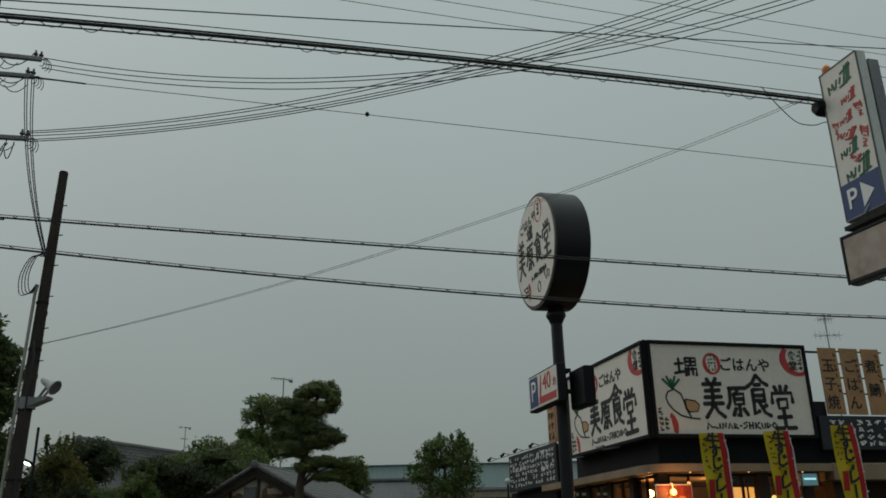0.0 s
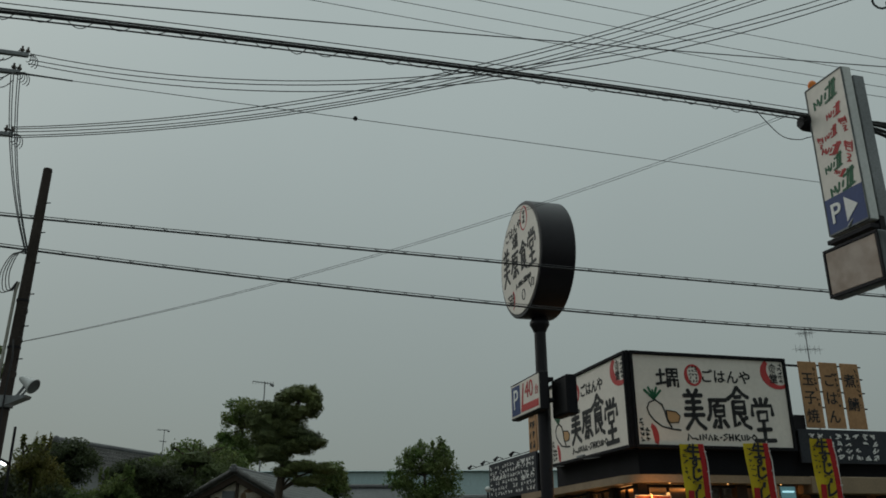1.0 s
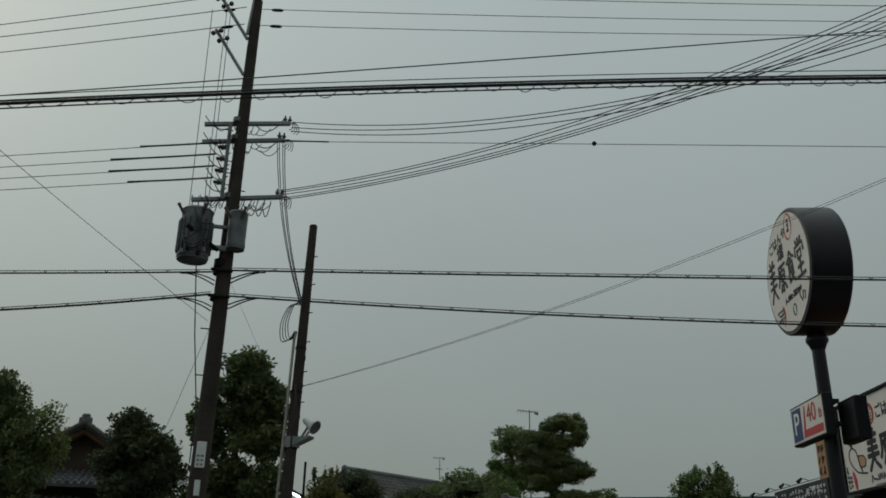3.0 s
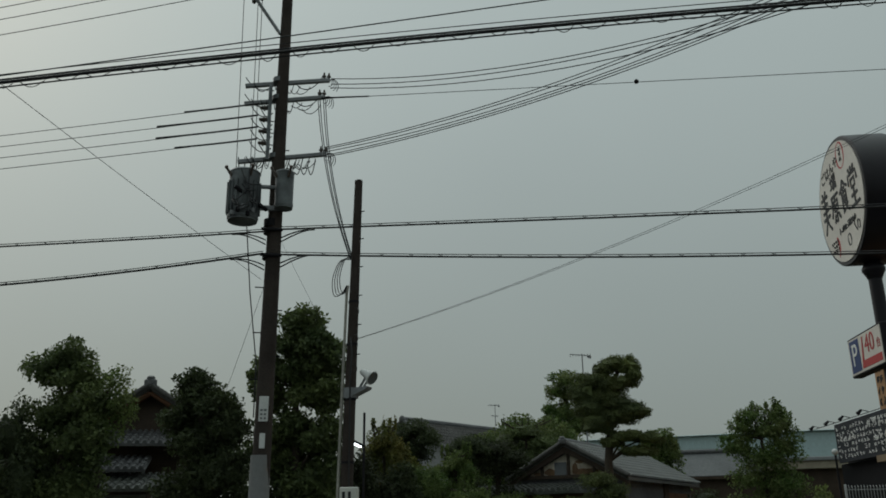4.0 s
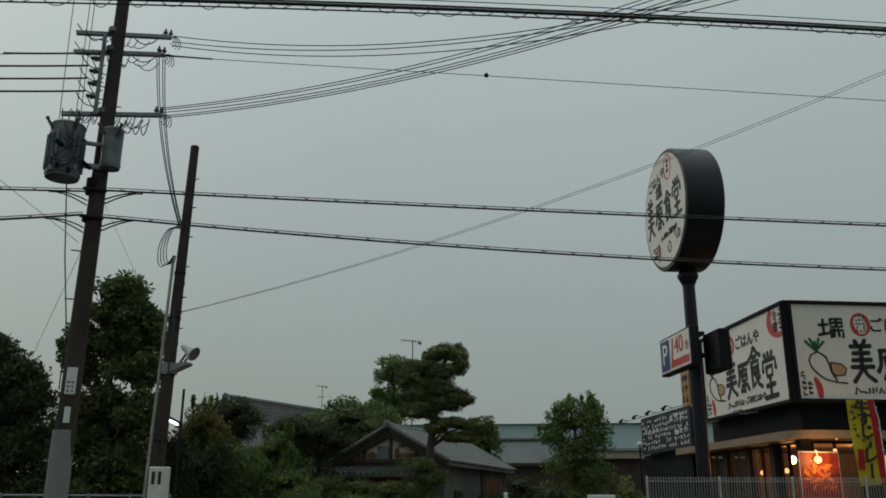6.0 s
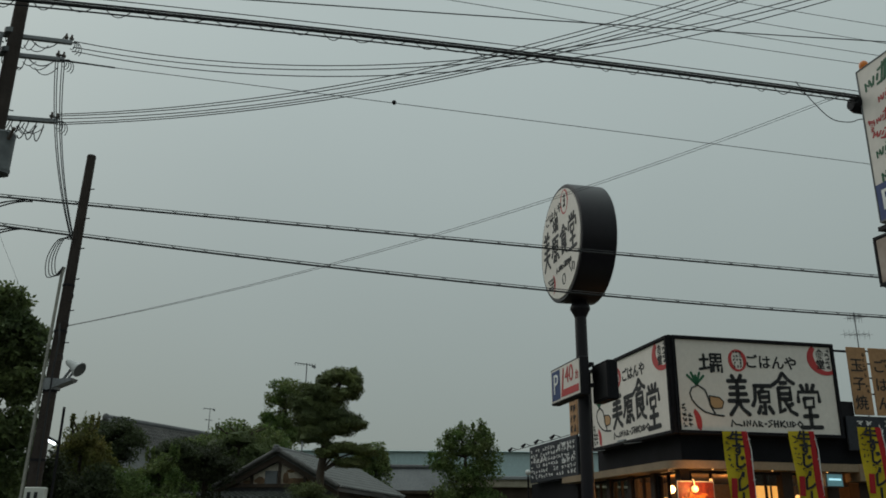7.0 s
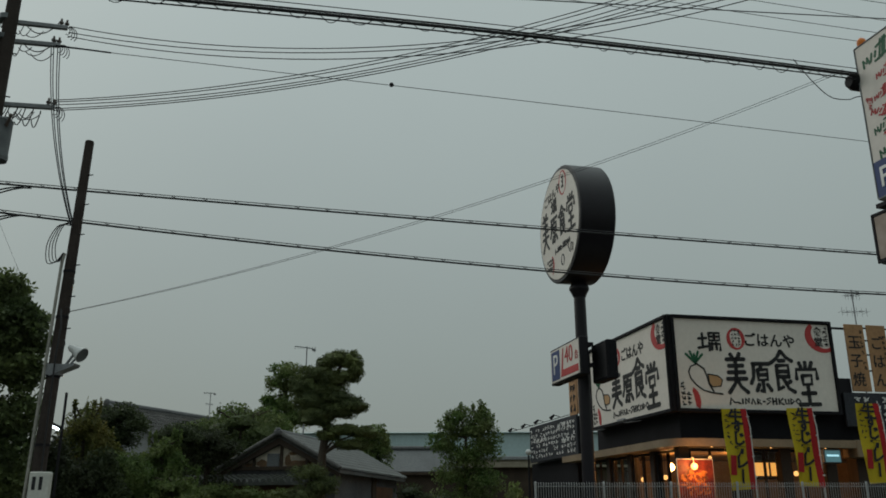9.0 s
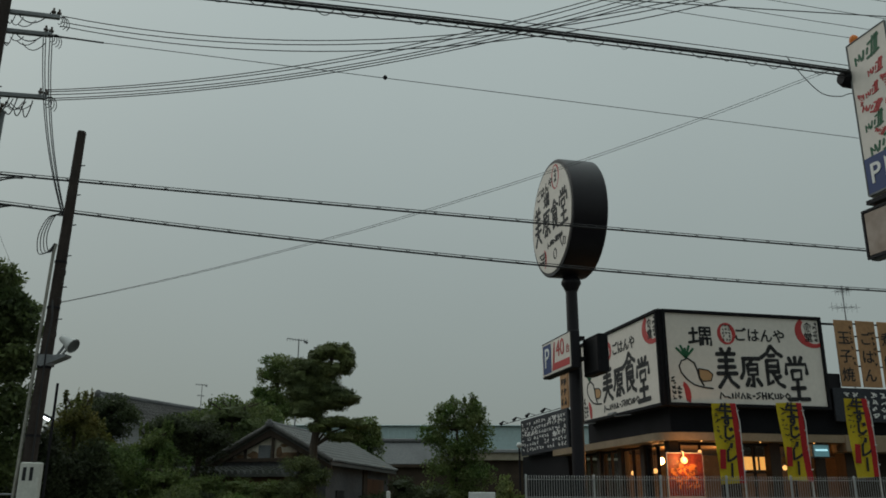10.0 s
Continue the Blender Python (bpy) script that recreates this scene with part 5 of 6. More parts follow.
# ---- houses ----
def tiled_slope(name, p00, p10, p11, p01, rows, cols, material, parent, thick=0.1):
    """A roof plane: a slab with rows of half-round tile ridges running down the slope. p00-p10 is the eave, p01-p11 the ridge."""
    p00, p10, p11, p01 = (Vector(p) for p in (p00, p10, p11, p01))
    nrm = (p10 - p00).cross(p01 - p00).normalized()
    if nrm.z < 0:
        nrm = -nrm
    dn = -nrm * thick
    ob = part(name, G().add([p00, p10, p11, p01, p00 + dn, p10 + dn, p11 + dn, p01 + dn], [(0, 1, 2, 3), (4, 7, 6, 5), (0, 4, 5, 1), (1, 5, 6, 2), (2, 6, 7, 3), (3, 7, 4, 0)]), M[material], parent, "", False)
    g = G()
    for c in range(cols):
        u = (c + 0.5) / cols
        a, b = p00.lerp(p10, u), p01.lerp(p11, u)
        for r in range(rows):
            q0, q1 = a.lerp(b, r / rows), a.lerp(b, (r + 1.06) / rows)
            g.tube([q0 + nrm * 0.035, q1 + nrm * 0.005], [0.085, 0.07], 6)
    t = part("roof_tile", g, M[material], ob)
    t["kind"] = "stuff"
    return ob


def slate_slope(name, p00, p10, p11, p01, rows, material, parent, thick=0.1):
    """A far, plain roof plane with some thickness."""
    p00, p10, p11, p01 = (Vector(p) for p in (p00, p10, p11, p01))
    nrm = (p10 - p00).cross(p01 - p00).normalized()
    if nrm.z < 0:
        nrm = -nrm
    g = G()
    for r in range(rows):
        a0, b0 = p00.lerp(p01, r / rows), p10.lerp(p11, r / rows)
        a1, b1 = p00.lerp(p01, (r + 1) / rows), p10.lerp(p11, (r + 1) / rows)
        v = [a0 + nrm * 0.03, b0 + nrm * 0.03, b1, a1]
        g.add(v + [p - nrm * thick for p in v], [(0, 1, 2, 3), (4, 7, 6, 5), (0, 4, 5, 1), (1, 5, 6, 2), (2, 6, 7, 3), (3, 7, 4, 0)])
    return part(name, g, M[material], parent, "", False)


def ridge_cap(a, b, parent, material="dark_tile", r=0.14):
    a, b = Vector(a), Vector(b)
    g = G().cyl(a, b, r, r, 10)
    d = (b - a).normalized()
    for p in (a - d * 0.02, b + d * 0.02):
        g.ball(p + Vector((0, 0, 0.02)), (r * 1.05, r * 1.05, r * 1.25), 10)
    return part("ridge", g, M[material], parent)


def verge_tiles(a, b, n, r, parent):
    """Short round tiles laid end to end down a verge, each a little proud of the next."""
    a, b = Vector(a), Vector(b)
    for k in range(n):
        p, q = a.lerp(b, k / n), a.lerp(b, (k + 1.12) / n)
        part("verge_tile", G().tube([p, q], [r * 0.88, r * 1.06], 10), M["barn_tile"], parent)


def gable_ornament(p, r, parent):
    """Stepped end tile that closes a ridge over the gable."""
    x, y, z = p
    part("end_tile", G().box((x, y, z), (2.3 * r, 0.9 * r, 1.5 * r), 0, 0.2 * r).box((x, y, z + 0.95 * r), (1.5 * r, 0.8 * r, 0.9 * r), 0, 0.25 * r).cyl((x, y - 0.5 * r, z + 0.2 * r), (x, y - 0.62 * r, z + 0.2 * r), 0.5 * r, 0.45 * r, 12), M["dark_tile"], parent)


def tile_grid(p00, p10, p11, p01, rows, cols, material, owner):
    """Separate half-round roof tiles laid in courses; all share one mesh."""
    p00, p10, p11, p01 = (Vector(p) for p in (p00, p10, p11, p01))
    ex, ey = (p10 - p00).normalized(), (p01 - p00).normalized()
    ez = ex.cross(ey).normalized()
    if ez.z < 0:
        ez = -ez
    w, L = (p10 - p00).length / cols, (p01 - p00).length / rows
    pts = [(-0.5, 0.0), (-0.25, 0.02), (0.0, 0.055), (0.25, 0.075), (0.42, 0.05), (0.5, 0.01)]
    v = [(x * w, y * L * 1.06, z + (0.03 if y == 0 else 0.0) + lift) for lift in (0, -0.015) for y in (0, 1) for x, z in pts]
    n = len(pts)
    f = [(i, i + 1, n + i + 1, n + i) for i in range(n - 1)] + [(i, 2 * n + i, 2 * n + i + 1, i + 1) for i in range(n - 1)]
    me = G().add(v, f).mesh("roof_tile")
    me.materials.append(material)
    basis = Matrix((ex, ey, ez)).transposed().to_4x4()
    for r in range(rows):
        for c in range(cols):
            p = p00 + ex * w * (c + 0.5) + ey * L * r + ez * 0.012
            part("roof_tile", me, material, owner).matrix_local = Matrix.Translation(p) @ basis


house = thing("old_house", pose(-6.48, 29.38, 0, 0, 0, -9.3), "old Japanese house with grey tile roof and worn plaster gable", "house")
# gable looks towards -y; ridge runs along +y
HW, HL, ZE, ZP = 2.2, 9.3, 2.63, 3.8
part("wall", G().prism([(-HW + 0.3, 0), (HW - 0.3, 0), (HW - 0.3, ZE), (0, ZP - 0.2), (-HW + 0.3, ZE)], 0.45, HL - 0.3), M["aged_wall"], house, smooth=False)
part("gable_plaster", G().prism([(-1.4, 2.72), (1.4, 2.72), (1.36, 2.8), (0, 3.46), (-1.36, 2.8)], 0.2, 0.44), M["plaster"], house, "worn cream gable plaster", False)
part("shutter", G().box((-0.24, 0.185, 2.95), (0.44, 0.05, 0.44), 0, 0.01), M["shutter"], house)
rw = random.Random(17)
for x, z, w, h in ((0.62, 2.82, 0.42, 0.14), (0.95, 2.80, 0.3, 0.1), (0.28, 2.93, 0.12, 0.22), (-0.62, 2.84, 0.24, 0.14), (-1.1, 2.79, 0.16, 0.08), (0.45, 3.16, 0.16, 0.07)):      # clay laid bare where the plaster fell
    part("bare_clay", G().prism([(x + w * math.cos(a) * rw.uniform(.75, 1.1), z + h * math.sin(a) * rw.uniform(.7, 1.1)) for a in (2 * math.pi * k / 14 for k in range(14))], 0.192, 0.205), M["clay"], house, "brown clay under fallen plaster", False)
for x, hh in ((0.06, 0.76), (-0.92, 0.34), (0.98, 0.32)):
    part("timber_post", G().box((x, 0.17, 2.7 + hh / 2), (0.09, 0.08, hh)), M["timber"], house)
part("timber_beam", G().box((0, 0.16, 2.68), (3.6, 0.12, 0.12)), M["timber"], house)
part("wall_band", G().box((0, 0.26, 2.53), (3.9, 0.12, 0.18)), M["aged_wall"], house)
R1 = ((HW, 0.0, ZE - 0.02), (HW, HL, ZE - 0.02), (0, HL, ZP), (0, 0.0, ZP))
g = G().add([*R1, *[(x, y, z - 0.12) for x, y, z in R1]], [(0, 1, 2, 3), (4, 7, 6, 5), (0, 4, 5, 1), (1, 5, 6, 2), (2, 6, 7, 3), (3, 7, 4, 0)])
roof1 = part("roof", g, M["dark_tile"], house, "grey tiled roof slope", False)
tiled_slope("roof", (-HW, HL, ZE - 0.02), (-HW, 0.0, ZE - 0.02), (0, 0.0, ZP), (0, HL, ZP), 8, 30, "tile", house)
for s in (-1, 1):
    part("verge", G().tube([(0, -0.05, ZP + 0.03), (s * HW * 0.5, -0.05, (ZP + ZE) / 2 + 0.02), (s * HW, -0.05, ZE)], 0.085, 8), M["barn_tile"], house)
    part("bargeboard", G().prism([(0, ZP - 0.08), (s * HW, ZE - 0.1), (s * HW, ZE - 0.28), (0, ZP - 0.33)], 0.02, 0.1), M["timber"], house, smooth=False)
    verge_tiles((0, -0.02, ZP + 0.06), (s * HW, -0.02, ZE + 0.03), 9, 0.075, house)
ridge_cap((0, -0.05, ZP + 0.07), (0, HL, ZP + 0.07), house, r=0.1)
gable_ornament((0, -0.12, ZP + 0.04), 0.12, house)
tiled_slope("skirt_roof", (-3.7, -0.9, 2.2), (1.5, -0.9, 2.2), (1.4, 0.2, 2.42), (-3.3, 0.2, 2.42), 5, 24, "tile", house)
part("front_wall", G().box((-0.7, -0.35, 1.05), (4.6, 0.2, 2.1)), M["door_wood"], house, "brown boarded front wall")
part("door", G().box((HW - 0.28, 6.8, 1.1), (0.08, 2.6, 2.2), 0, 0.01), M["door_wood"], house, "brown wooden sliding door")
part("window", G().box((HW - 0.28, 2.0, 1.2), (0.08, 0.9, 1.0), 0, 0.01), M["ink"], house)
part("corner_post", G().box((HW - 0.28, 5.2, 1.3), (0.1, 0.5, 2.5)), M["timber"], house)

barn = thing("storehouse", pose(-22.3, 52.3, -0.28, 0, 0, -19.7), "large storehouse with a grey tiled roof and thick dark ridge", "house")
# gable looks towards -y; ridge runs along +y
part("wall", G().prism([(-3.4, 0), (3.4, 0), (3.4, 6.0), (0, 7.75), (-3.4, 6.0)], 0.4, 12.6), M["grey_wall"], barn, smooth=False)
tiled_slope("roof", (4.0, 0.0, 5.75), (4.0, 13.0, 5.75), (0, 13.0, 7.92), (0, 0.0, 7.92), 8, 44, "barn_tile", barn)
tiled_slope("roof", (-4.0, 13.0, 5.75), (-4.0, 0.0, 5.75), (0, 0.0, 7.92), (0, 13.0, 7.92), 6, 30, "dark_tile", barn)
for s in (-1, 1):
    part("verge", G().tube([(0, -0.05, 7.95), (s * 2.0, -0.05, 6.86), (s * 4.0, -0.05, 5.78)], 0.13, 8), M["dark_tile"], barn)
ridge_cap((0, -0.1, 8.0), (0, 13.0, 8.0), barn, r=0.2)
left_house = thing("tile_roof_house", pose(-20.75, 25.4, 0, 0, 0, 30), "old house with stacked dark tile roofs and a red-brown gable", "house")
part("wall", G().prism([(-2.0, 0), (2.0, 0), (2.0, 4.6), (0, 5.85), (-2.0, 4.6)], 0.2, 7), M["timber"], left_house, smooth=False)
part("gable_board", G().tube([(-1.5, 0.1, 4.95), (0, 0.1, 5.88), (1.5, 0.1, 4.95)], 0.09, 6), M["door_wood"], left_house, "red-brown gable board")
for s in (-1, 1):
    e0, e1 = ((s * 2.3, -0.3, 4.62), (s * 2.3, 7.2, 4.62))
    tiled_slope("roof", e0 if s > 0 else e1, e1 if s > 0 else e0, (0, 7.2 if s > 0 else -0.3, 6.08), (0, -0.3 if s > 0 else 7.2, 6.08), 8, 26, "tile", left_house)
    part("verge", G().tube([(0, -0.35, 6.12), (s * 1.2, -0.35, 5.36), (s * 2.3, -0.35, 4.68)], 0.11, 8), M["dark_tile"], left_house)
ridge_cap((0, -0.35, 6.16), (0, 7.2, 6.16), left_house, r=0.14)
gable_ornament((0, -0.42, 6.2), 0.19, left_house)
for s in (-1, 1):
    verge_tiles((0, -0.42, 6.16), (s * 2.3, -0.42, 4.7), 9, 0.1, left_house)
    part("gable_rafter", G().tube([(0, -0.3, 5.86), (s * 1.2, -0.3, 5.12), (s * 2.1, -0.3, 4.6)], 0.075, 4), M["door_wood"], left_house)
tiled_slope("skirt_roof", (-2.8, -1.3, 4.0), (2.8, -1.3, 4.0), (2.2, 0.4, 4.6), (-2.2, 0.4, 4.6), 5, 22, "dark_tile", left_house)
tiled_slope("skirt_roof", (-3.6, -2.6, 2.45), (3.2, -2.6, 2.45), (2.8, -0.9, 3.0), (-2.8, -0.9, 3.0), 5, 24, "tile", left_house)
tiled_slope("skirt_roof", (-4.2, -1.9, 3.1), (0.3, -1.9, 3.1), (0.3, -0.6, 3.6), (-3.8, -0.6, 3.6), 4, 18, "dark_tile", left_house)
part("porch_post", G().box((-1.6, -2.4, 1.25), (0.14, 0.14, 2.45), 0, 0.01).box((0.6, -2.4, 1.25), (0.14, 0.14, 2.45), 0, 0.01), M["timber"], left_house)
part("porch_wall", G().box((0, -1.2, 1.2), (5.2, 0.2, 2.2)), M["grey_wall"], left_house)

ware = thing("warehouse", pose(-10, 75, 0, 0, 0, 1.0), "long pale blue sheet-metal warehouse", "warehouse")
part("wall", G().box((9, 5, 3.85), (30, 10, 7.7), 0, 0.05), M["metal_sheet"], ware)
rib = G().box((0, -0.03, 3.9), (0.08, 0.06, 7.6)).mesh("rib")
rib.materials.append(M["metal_sheet"])
for i in range(60):
    part("rib", rib, M["metal_sheet"], ware).location.x = -5.8 + 0.5 * i
part("roof_edge", G().box((9, 4.9, 7.76), (30.4, 10.5, 0.08), 0, 0.03), M["metal_sheet"], ware)
gh = thing("tile_roof_house", pose(-5.2, 49.5, 0, 0, 0, 3), "low house with a pale grey tile roof", "house")
part("wall", G().box((2.2, 3, 1.75), (5.0, 3.2, 3.5)), M["timber"], gh)
part("eave_board", G().box((2.2, 1.12, 3.36), (5.6, 0.08, 0.16), 0, 0.01), M["timber"], gh)
slate_slope("roof", (-0.6, 1.1, 3.45), (5.0, 1.1, 3.45), (4.2, 3, 4.85), (-0.2, 3, 4.85), 1, "grey_slope", gh)
slate_slope("roof", (5.0, 4.9, 3.45), (-0.6, 4.9, 3.45), (-0.2, 3, 4.85), (4.2, 3, 4.85), 1, "grey_slope", gh)
ridge_cap((-0.3, 3, 4.92), (4.3, 3, 4.92), gh)
cw = thing("flat_roof_building", pose(-0.6, 55, 0, 0, 0, 1), "low dark-walled building with a cream fascia and flat roof", "building")
part("wall", G().box((5, 3, 1.95), (11, 6, 3.9)), M["timber"], cw)
part("fascia", G().box((5, 2.9, 4.09), (11.6, 6.6, 0.46), 0, 0.03), M["cream_wall"], cw)
part("coping", G().box((5, 2.9, 4.42), (11.9, 6.9, 0.22), 0, 0.03), M["grey_wall"], cw)


def yagi(name, x, y, z0, z1, w, yaw, label):
    ob = thing(name, pose(x, y, 0, 0, 0, yaw), label, "aerial")
    part("mast", G().cyl((0, 0, z0), (0, 0, z1), 0.03, 0.022, 8), M["steel"], ob)
    for z, s in ((z1 - 0.05, 1.0), (z1 - 0.8, 0.6)):
        boom = part("boom", G().cyl((-w * s, 0, z + 0.06), (w * s * 0.7, 0, z - 0.04), 0.018, 0.018, 6), M["steel"], ob)
        for k in range(8):
            xx = -w * s + 1.7 * w * s * k / 7
            part("element", G().cyl((xx, -0.25 * s, z), (xx, 0.25 * s, z), 0.01, 0.01, 4), M["steel"], boom)
    part("reflector", G().box((w * 0.6, 0, z1 - 0.13), (0.16, 0.03, 0.1), 0, 0.01, 0, 25), M["steel"], ob)


yagi("roof_aerial", -6.36, 33.0, 3.6, 7.5, 0.46, 10, "thin metal television aerial on a tall mast")
yagi("roof_aerial", -17.68, 58.0, 7.6, 9.1, 0.45, 0, "small metal television aerial on a roof ridge")


# ---- plants ----
def leaves(g, clumps, count, size, seed, shell=0.55, flat=0.0, thin=0.26):
    """Scatters small folded leaves through a set of clumps (centre, radii)."""
    rnd = np.random.RandomState(seed)
    vol = np.array([c[3] * c[4] + c[4] * c[5] + c[3] * c[5] for c in clumps])
    pick = rnd.choice(len(clumps), count, p=vol / vol.sum())
    C = np.array(clumps)[pick]
    d = rnd.normal(size=(count, 3))
    d /= np.linalg.norm(d, axis=1)[:, None]
    r = shell + (1.12 - shell) * rnd.rand(count) ** 0.7
    lump = 1 + 0.18 * np.sin(d[:, 0] * 5 + C[:, 0] * 3) * np.cos(d[:, 1] * 4 + C[:, 2] * 5)
    p = C[:, :3] + d * C[:, 3:6] * (r * lump)[:, None]
    a = rnd.normal(size=(count, 3)) + d * 0.5 + np.array([0, 0, -0.2])
    a /= np.linalg.norm(a, axis=1)[:, None]
    b = np.cross(a, rnd.normal(size=(count, 3)) + np.array([0, 0, flat * 3]))
    b /= np.linalg.norm(b, axis=1)[:, None]
    s = size * (0.6 + 0.8 * rnd.rand(count))[:, None]
    nrm = np.cross(a, b)
    v = np.stack([p - a * s * 0.5, p + b * s * thin + nrm * s * 0.08, p + a * s * 0.55, p - b * s * thin + nrm * s * 0.08], 1).reshape(-1, 3)
    k = len(g.v)
    g.v += [tuple(q) for q in v.tolist()]
    g.f += [(k + 4 * i, k + 4 * i + 1, k + 4 * i + 2, k + 4 * i + 3) for i in range(count)]
    return g


def leaf_mesh(g, name):
    me = bpy.data.meshes.new(name)
    me.from_pydata(g.v, [], g.f)
    return me


def broken(clumps, seed, k=7):
    """Each clump split into a spray of smaller ones, so that the outline is lumpy."""
    rnd, out = random.Random(seed), []
    for c in clumps:
        for i in range(k):
            a, b = 2.4 * i + rnd.uniform(-.4, .4), math.asin(max(-1, min(1, -0.75 + 1.8 * (i + .5) / k)))
            d = (math.cos(a) * math.cos(b), math.sin(a) * math.cos(b), math.sin(b))
            q, r = rnd.uniform(.5, .75), rnd.uniform(.34, .56)
            out.append((c[0] + d[0] * c[3] * q, c[1] + d[1] * c[4] * q, c[2] + d[2] * c[5] * q, c[3] * r, c[4] * r, c[5] * r))
    return out


def tree(x, y, label, trunk, clumps, count, size, material, seed, name="tree", limb_r=0.05, core=0.5, flat=0.0, thin=0.26, split=7):
    """trunk: list of (x, y, z, r) from the foot; a limb runs from it to each clump."""
    ob = thing(name, (x, y, 0), label, name.replace("_", " "))
    g = G().tube([t[:3] for t in trunk], [t[3] for t in trunk], 9)
    rnd = random.Random(seed)
    for c in clumps:
        k = min(range(len(trunk)), key=lambda i: abs(trunk[i][2] - (c[2] - c[5] * 1.2)))
        a, b = Vector(trunk[k][:3]), Vector(c[:3])
        m = a.lerp(b, 0.5) + Vector((rnd.uniform(-.1, .1), rnd.uniform(-.1, .1), 0.12))
        g.tube([a, m, b], [limb_r, limb_r * 0.7, limb_r * 0.35], 6)
    part("trunk", g, M["bark"], ob)
    g = G()
    small = broken(clumps, seed, split) if split else clumps
    for i, c in enumerate(clumps):
        g.ball(c[:3], (c[3] * core, c[4] * core, c[5] * core), 12, 0.6, seed + i)
    leaves(g, small, count, size, seed, 0.25, flat, thin)
    part("crown", leaf_mesh(g, "crown"), M[material], ob)
    return ob


def blobs(seed, n, box, r0, r1, squash=0.8):
    rnd = random.Random(seed)
    out = []
    for _ in range(n):
        r = rnd.uniform(r0, r1)
        out.append((rnd.uniform(box[0], box[1]), rnd.uniform(box[2], box[3]), rnd.uniform(box[4], box[5]), r, r, r * squash))
    return out


tree(-12.1, 20.9, "broad-leaved tree with large dark leaves behind the poles", [(0.2, 0, 0, .16), (0.1, 0, 2, .13), (0, 0, 4.5, .09), (-0.1, 0, 6.5, .05)],
     [(0, 0, 6.75, .75, .7, .6), (-.15, 0, 6.1, .9, .8, .6), (.45, 0, 6.0, .8, .8, .6), (.75, 0, 5.4, .75, .7, .6), (-.1, 0, 5.3, .8, .8, .5), (.9, 0, 4.7, .6, .7, .5), (-1.25, 0, 5.35, .42, .5, .38), (-.85, 0, 5.55, .5, .5, .4), (-1.0, 0, 5.0, .5, .5, .35), (1.0, 0, 5.9, .4, .5, .4), (-.75, 0, 4.6, .5, .6, .45), (.55, 0, 4.6, .75, .8, .5), (-.2, 0, 3.7, 1.0, .9, .6), (.7, 0, 3.4, .9, .9, .7), (-.6, .2, 2.9, 1.1, 1.0, .8), (.5, .1, 2.3, 1.2, 1.0, .8), (-.3, 0, 1.5, 1.4, 1.0, .8)], 27000, 0.15, "leaf", 1)
tree(-14.1, 19.4, "rounded dark green tree before the old house", [(0, 0, 0, .15), (0, 0, 2, .12), (0, 0, 4, .07)],
     [(-.2, 0, 4.6, .7, .7, .55), (-.35, 0, 4.98, .55, .6, .4), (.4, 0, 4.3, .8, .7, .55), (-.6, 0, 4.0, .7, .7, .6), (.9, 0, 3.7, .6, .7, .6), (0, 0, 3.4, 1.1, .9, .8), (.8, 0, 2.6, .9, .8, .9), (-.2, 0, 2.0, 1.2, .9, 1.0), (.6, 0, 1.2, 1.2, .9, .8)], 22000, 0.12, "leaf_dark", 2)
tree(-17.0, 17.6, "leafy green tree with an uneven crown by the road", [(0, 0, 0, .17), (0, 0, 2, .14), (0, 0, 4.2, .08)],
     [(-.1, 0, 5.55, .6, .6, .6), (-.75, 0, 5.3, .75, .7, .6), (.2, 0, 5.0, .7, .7, .5), (.6, 0, 4.3, .9, .8, .6), (-.3, 0, 4.0, 1.1, .9, .7), (.7, -.2, 3.3, 1.0, .8, .8), (-.8, 0, 2.9, 1.2, .9, .9), (.4, 0, 2.2, 1.3, .9, .9), (-.5, 0, 1.2, 1.6, .9, .9)], 22000, 0.12, "leaf", 3)
tree(-16.15, 18.0, "pale feathery tree behind the others", [(0, 0, 0, .1), (0, 0, 4, .06)], [(0.2, 0, 4.9, .5, .5, .5), (.5, 0, 4.3, .5, .5, .5), (.1, 0, 3.8, .7, .6, .6)], 2600, 0.085, "leaf_light", 4, core=0.15)
tree(-18.9, 15.8, "leafy tree at the edge of the garden", [(0, 0, 0, .15), (0, 0, 3.5, .08)], blobs(44, 9, (-1.2, 1.2, -.6, .6, 1.4, 4.4), .7, 1.1), 14000, 0.12, "leaf_dark", 45)
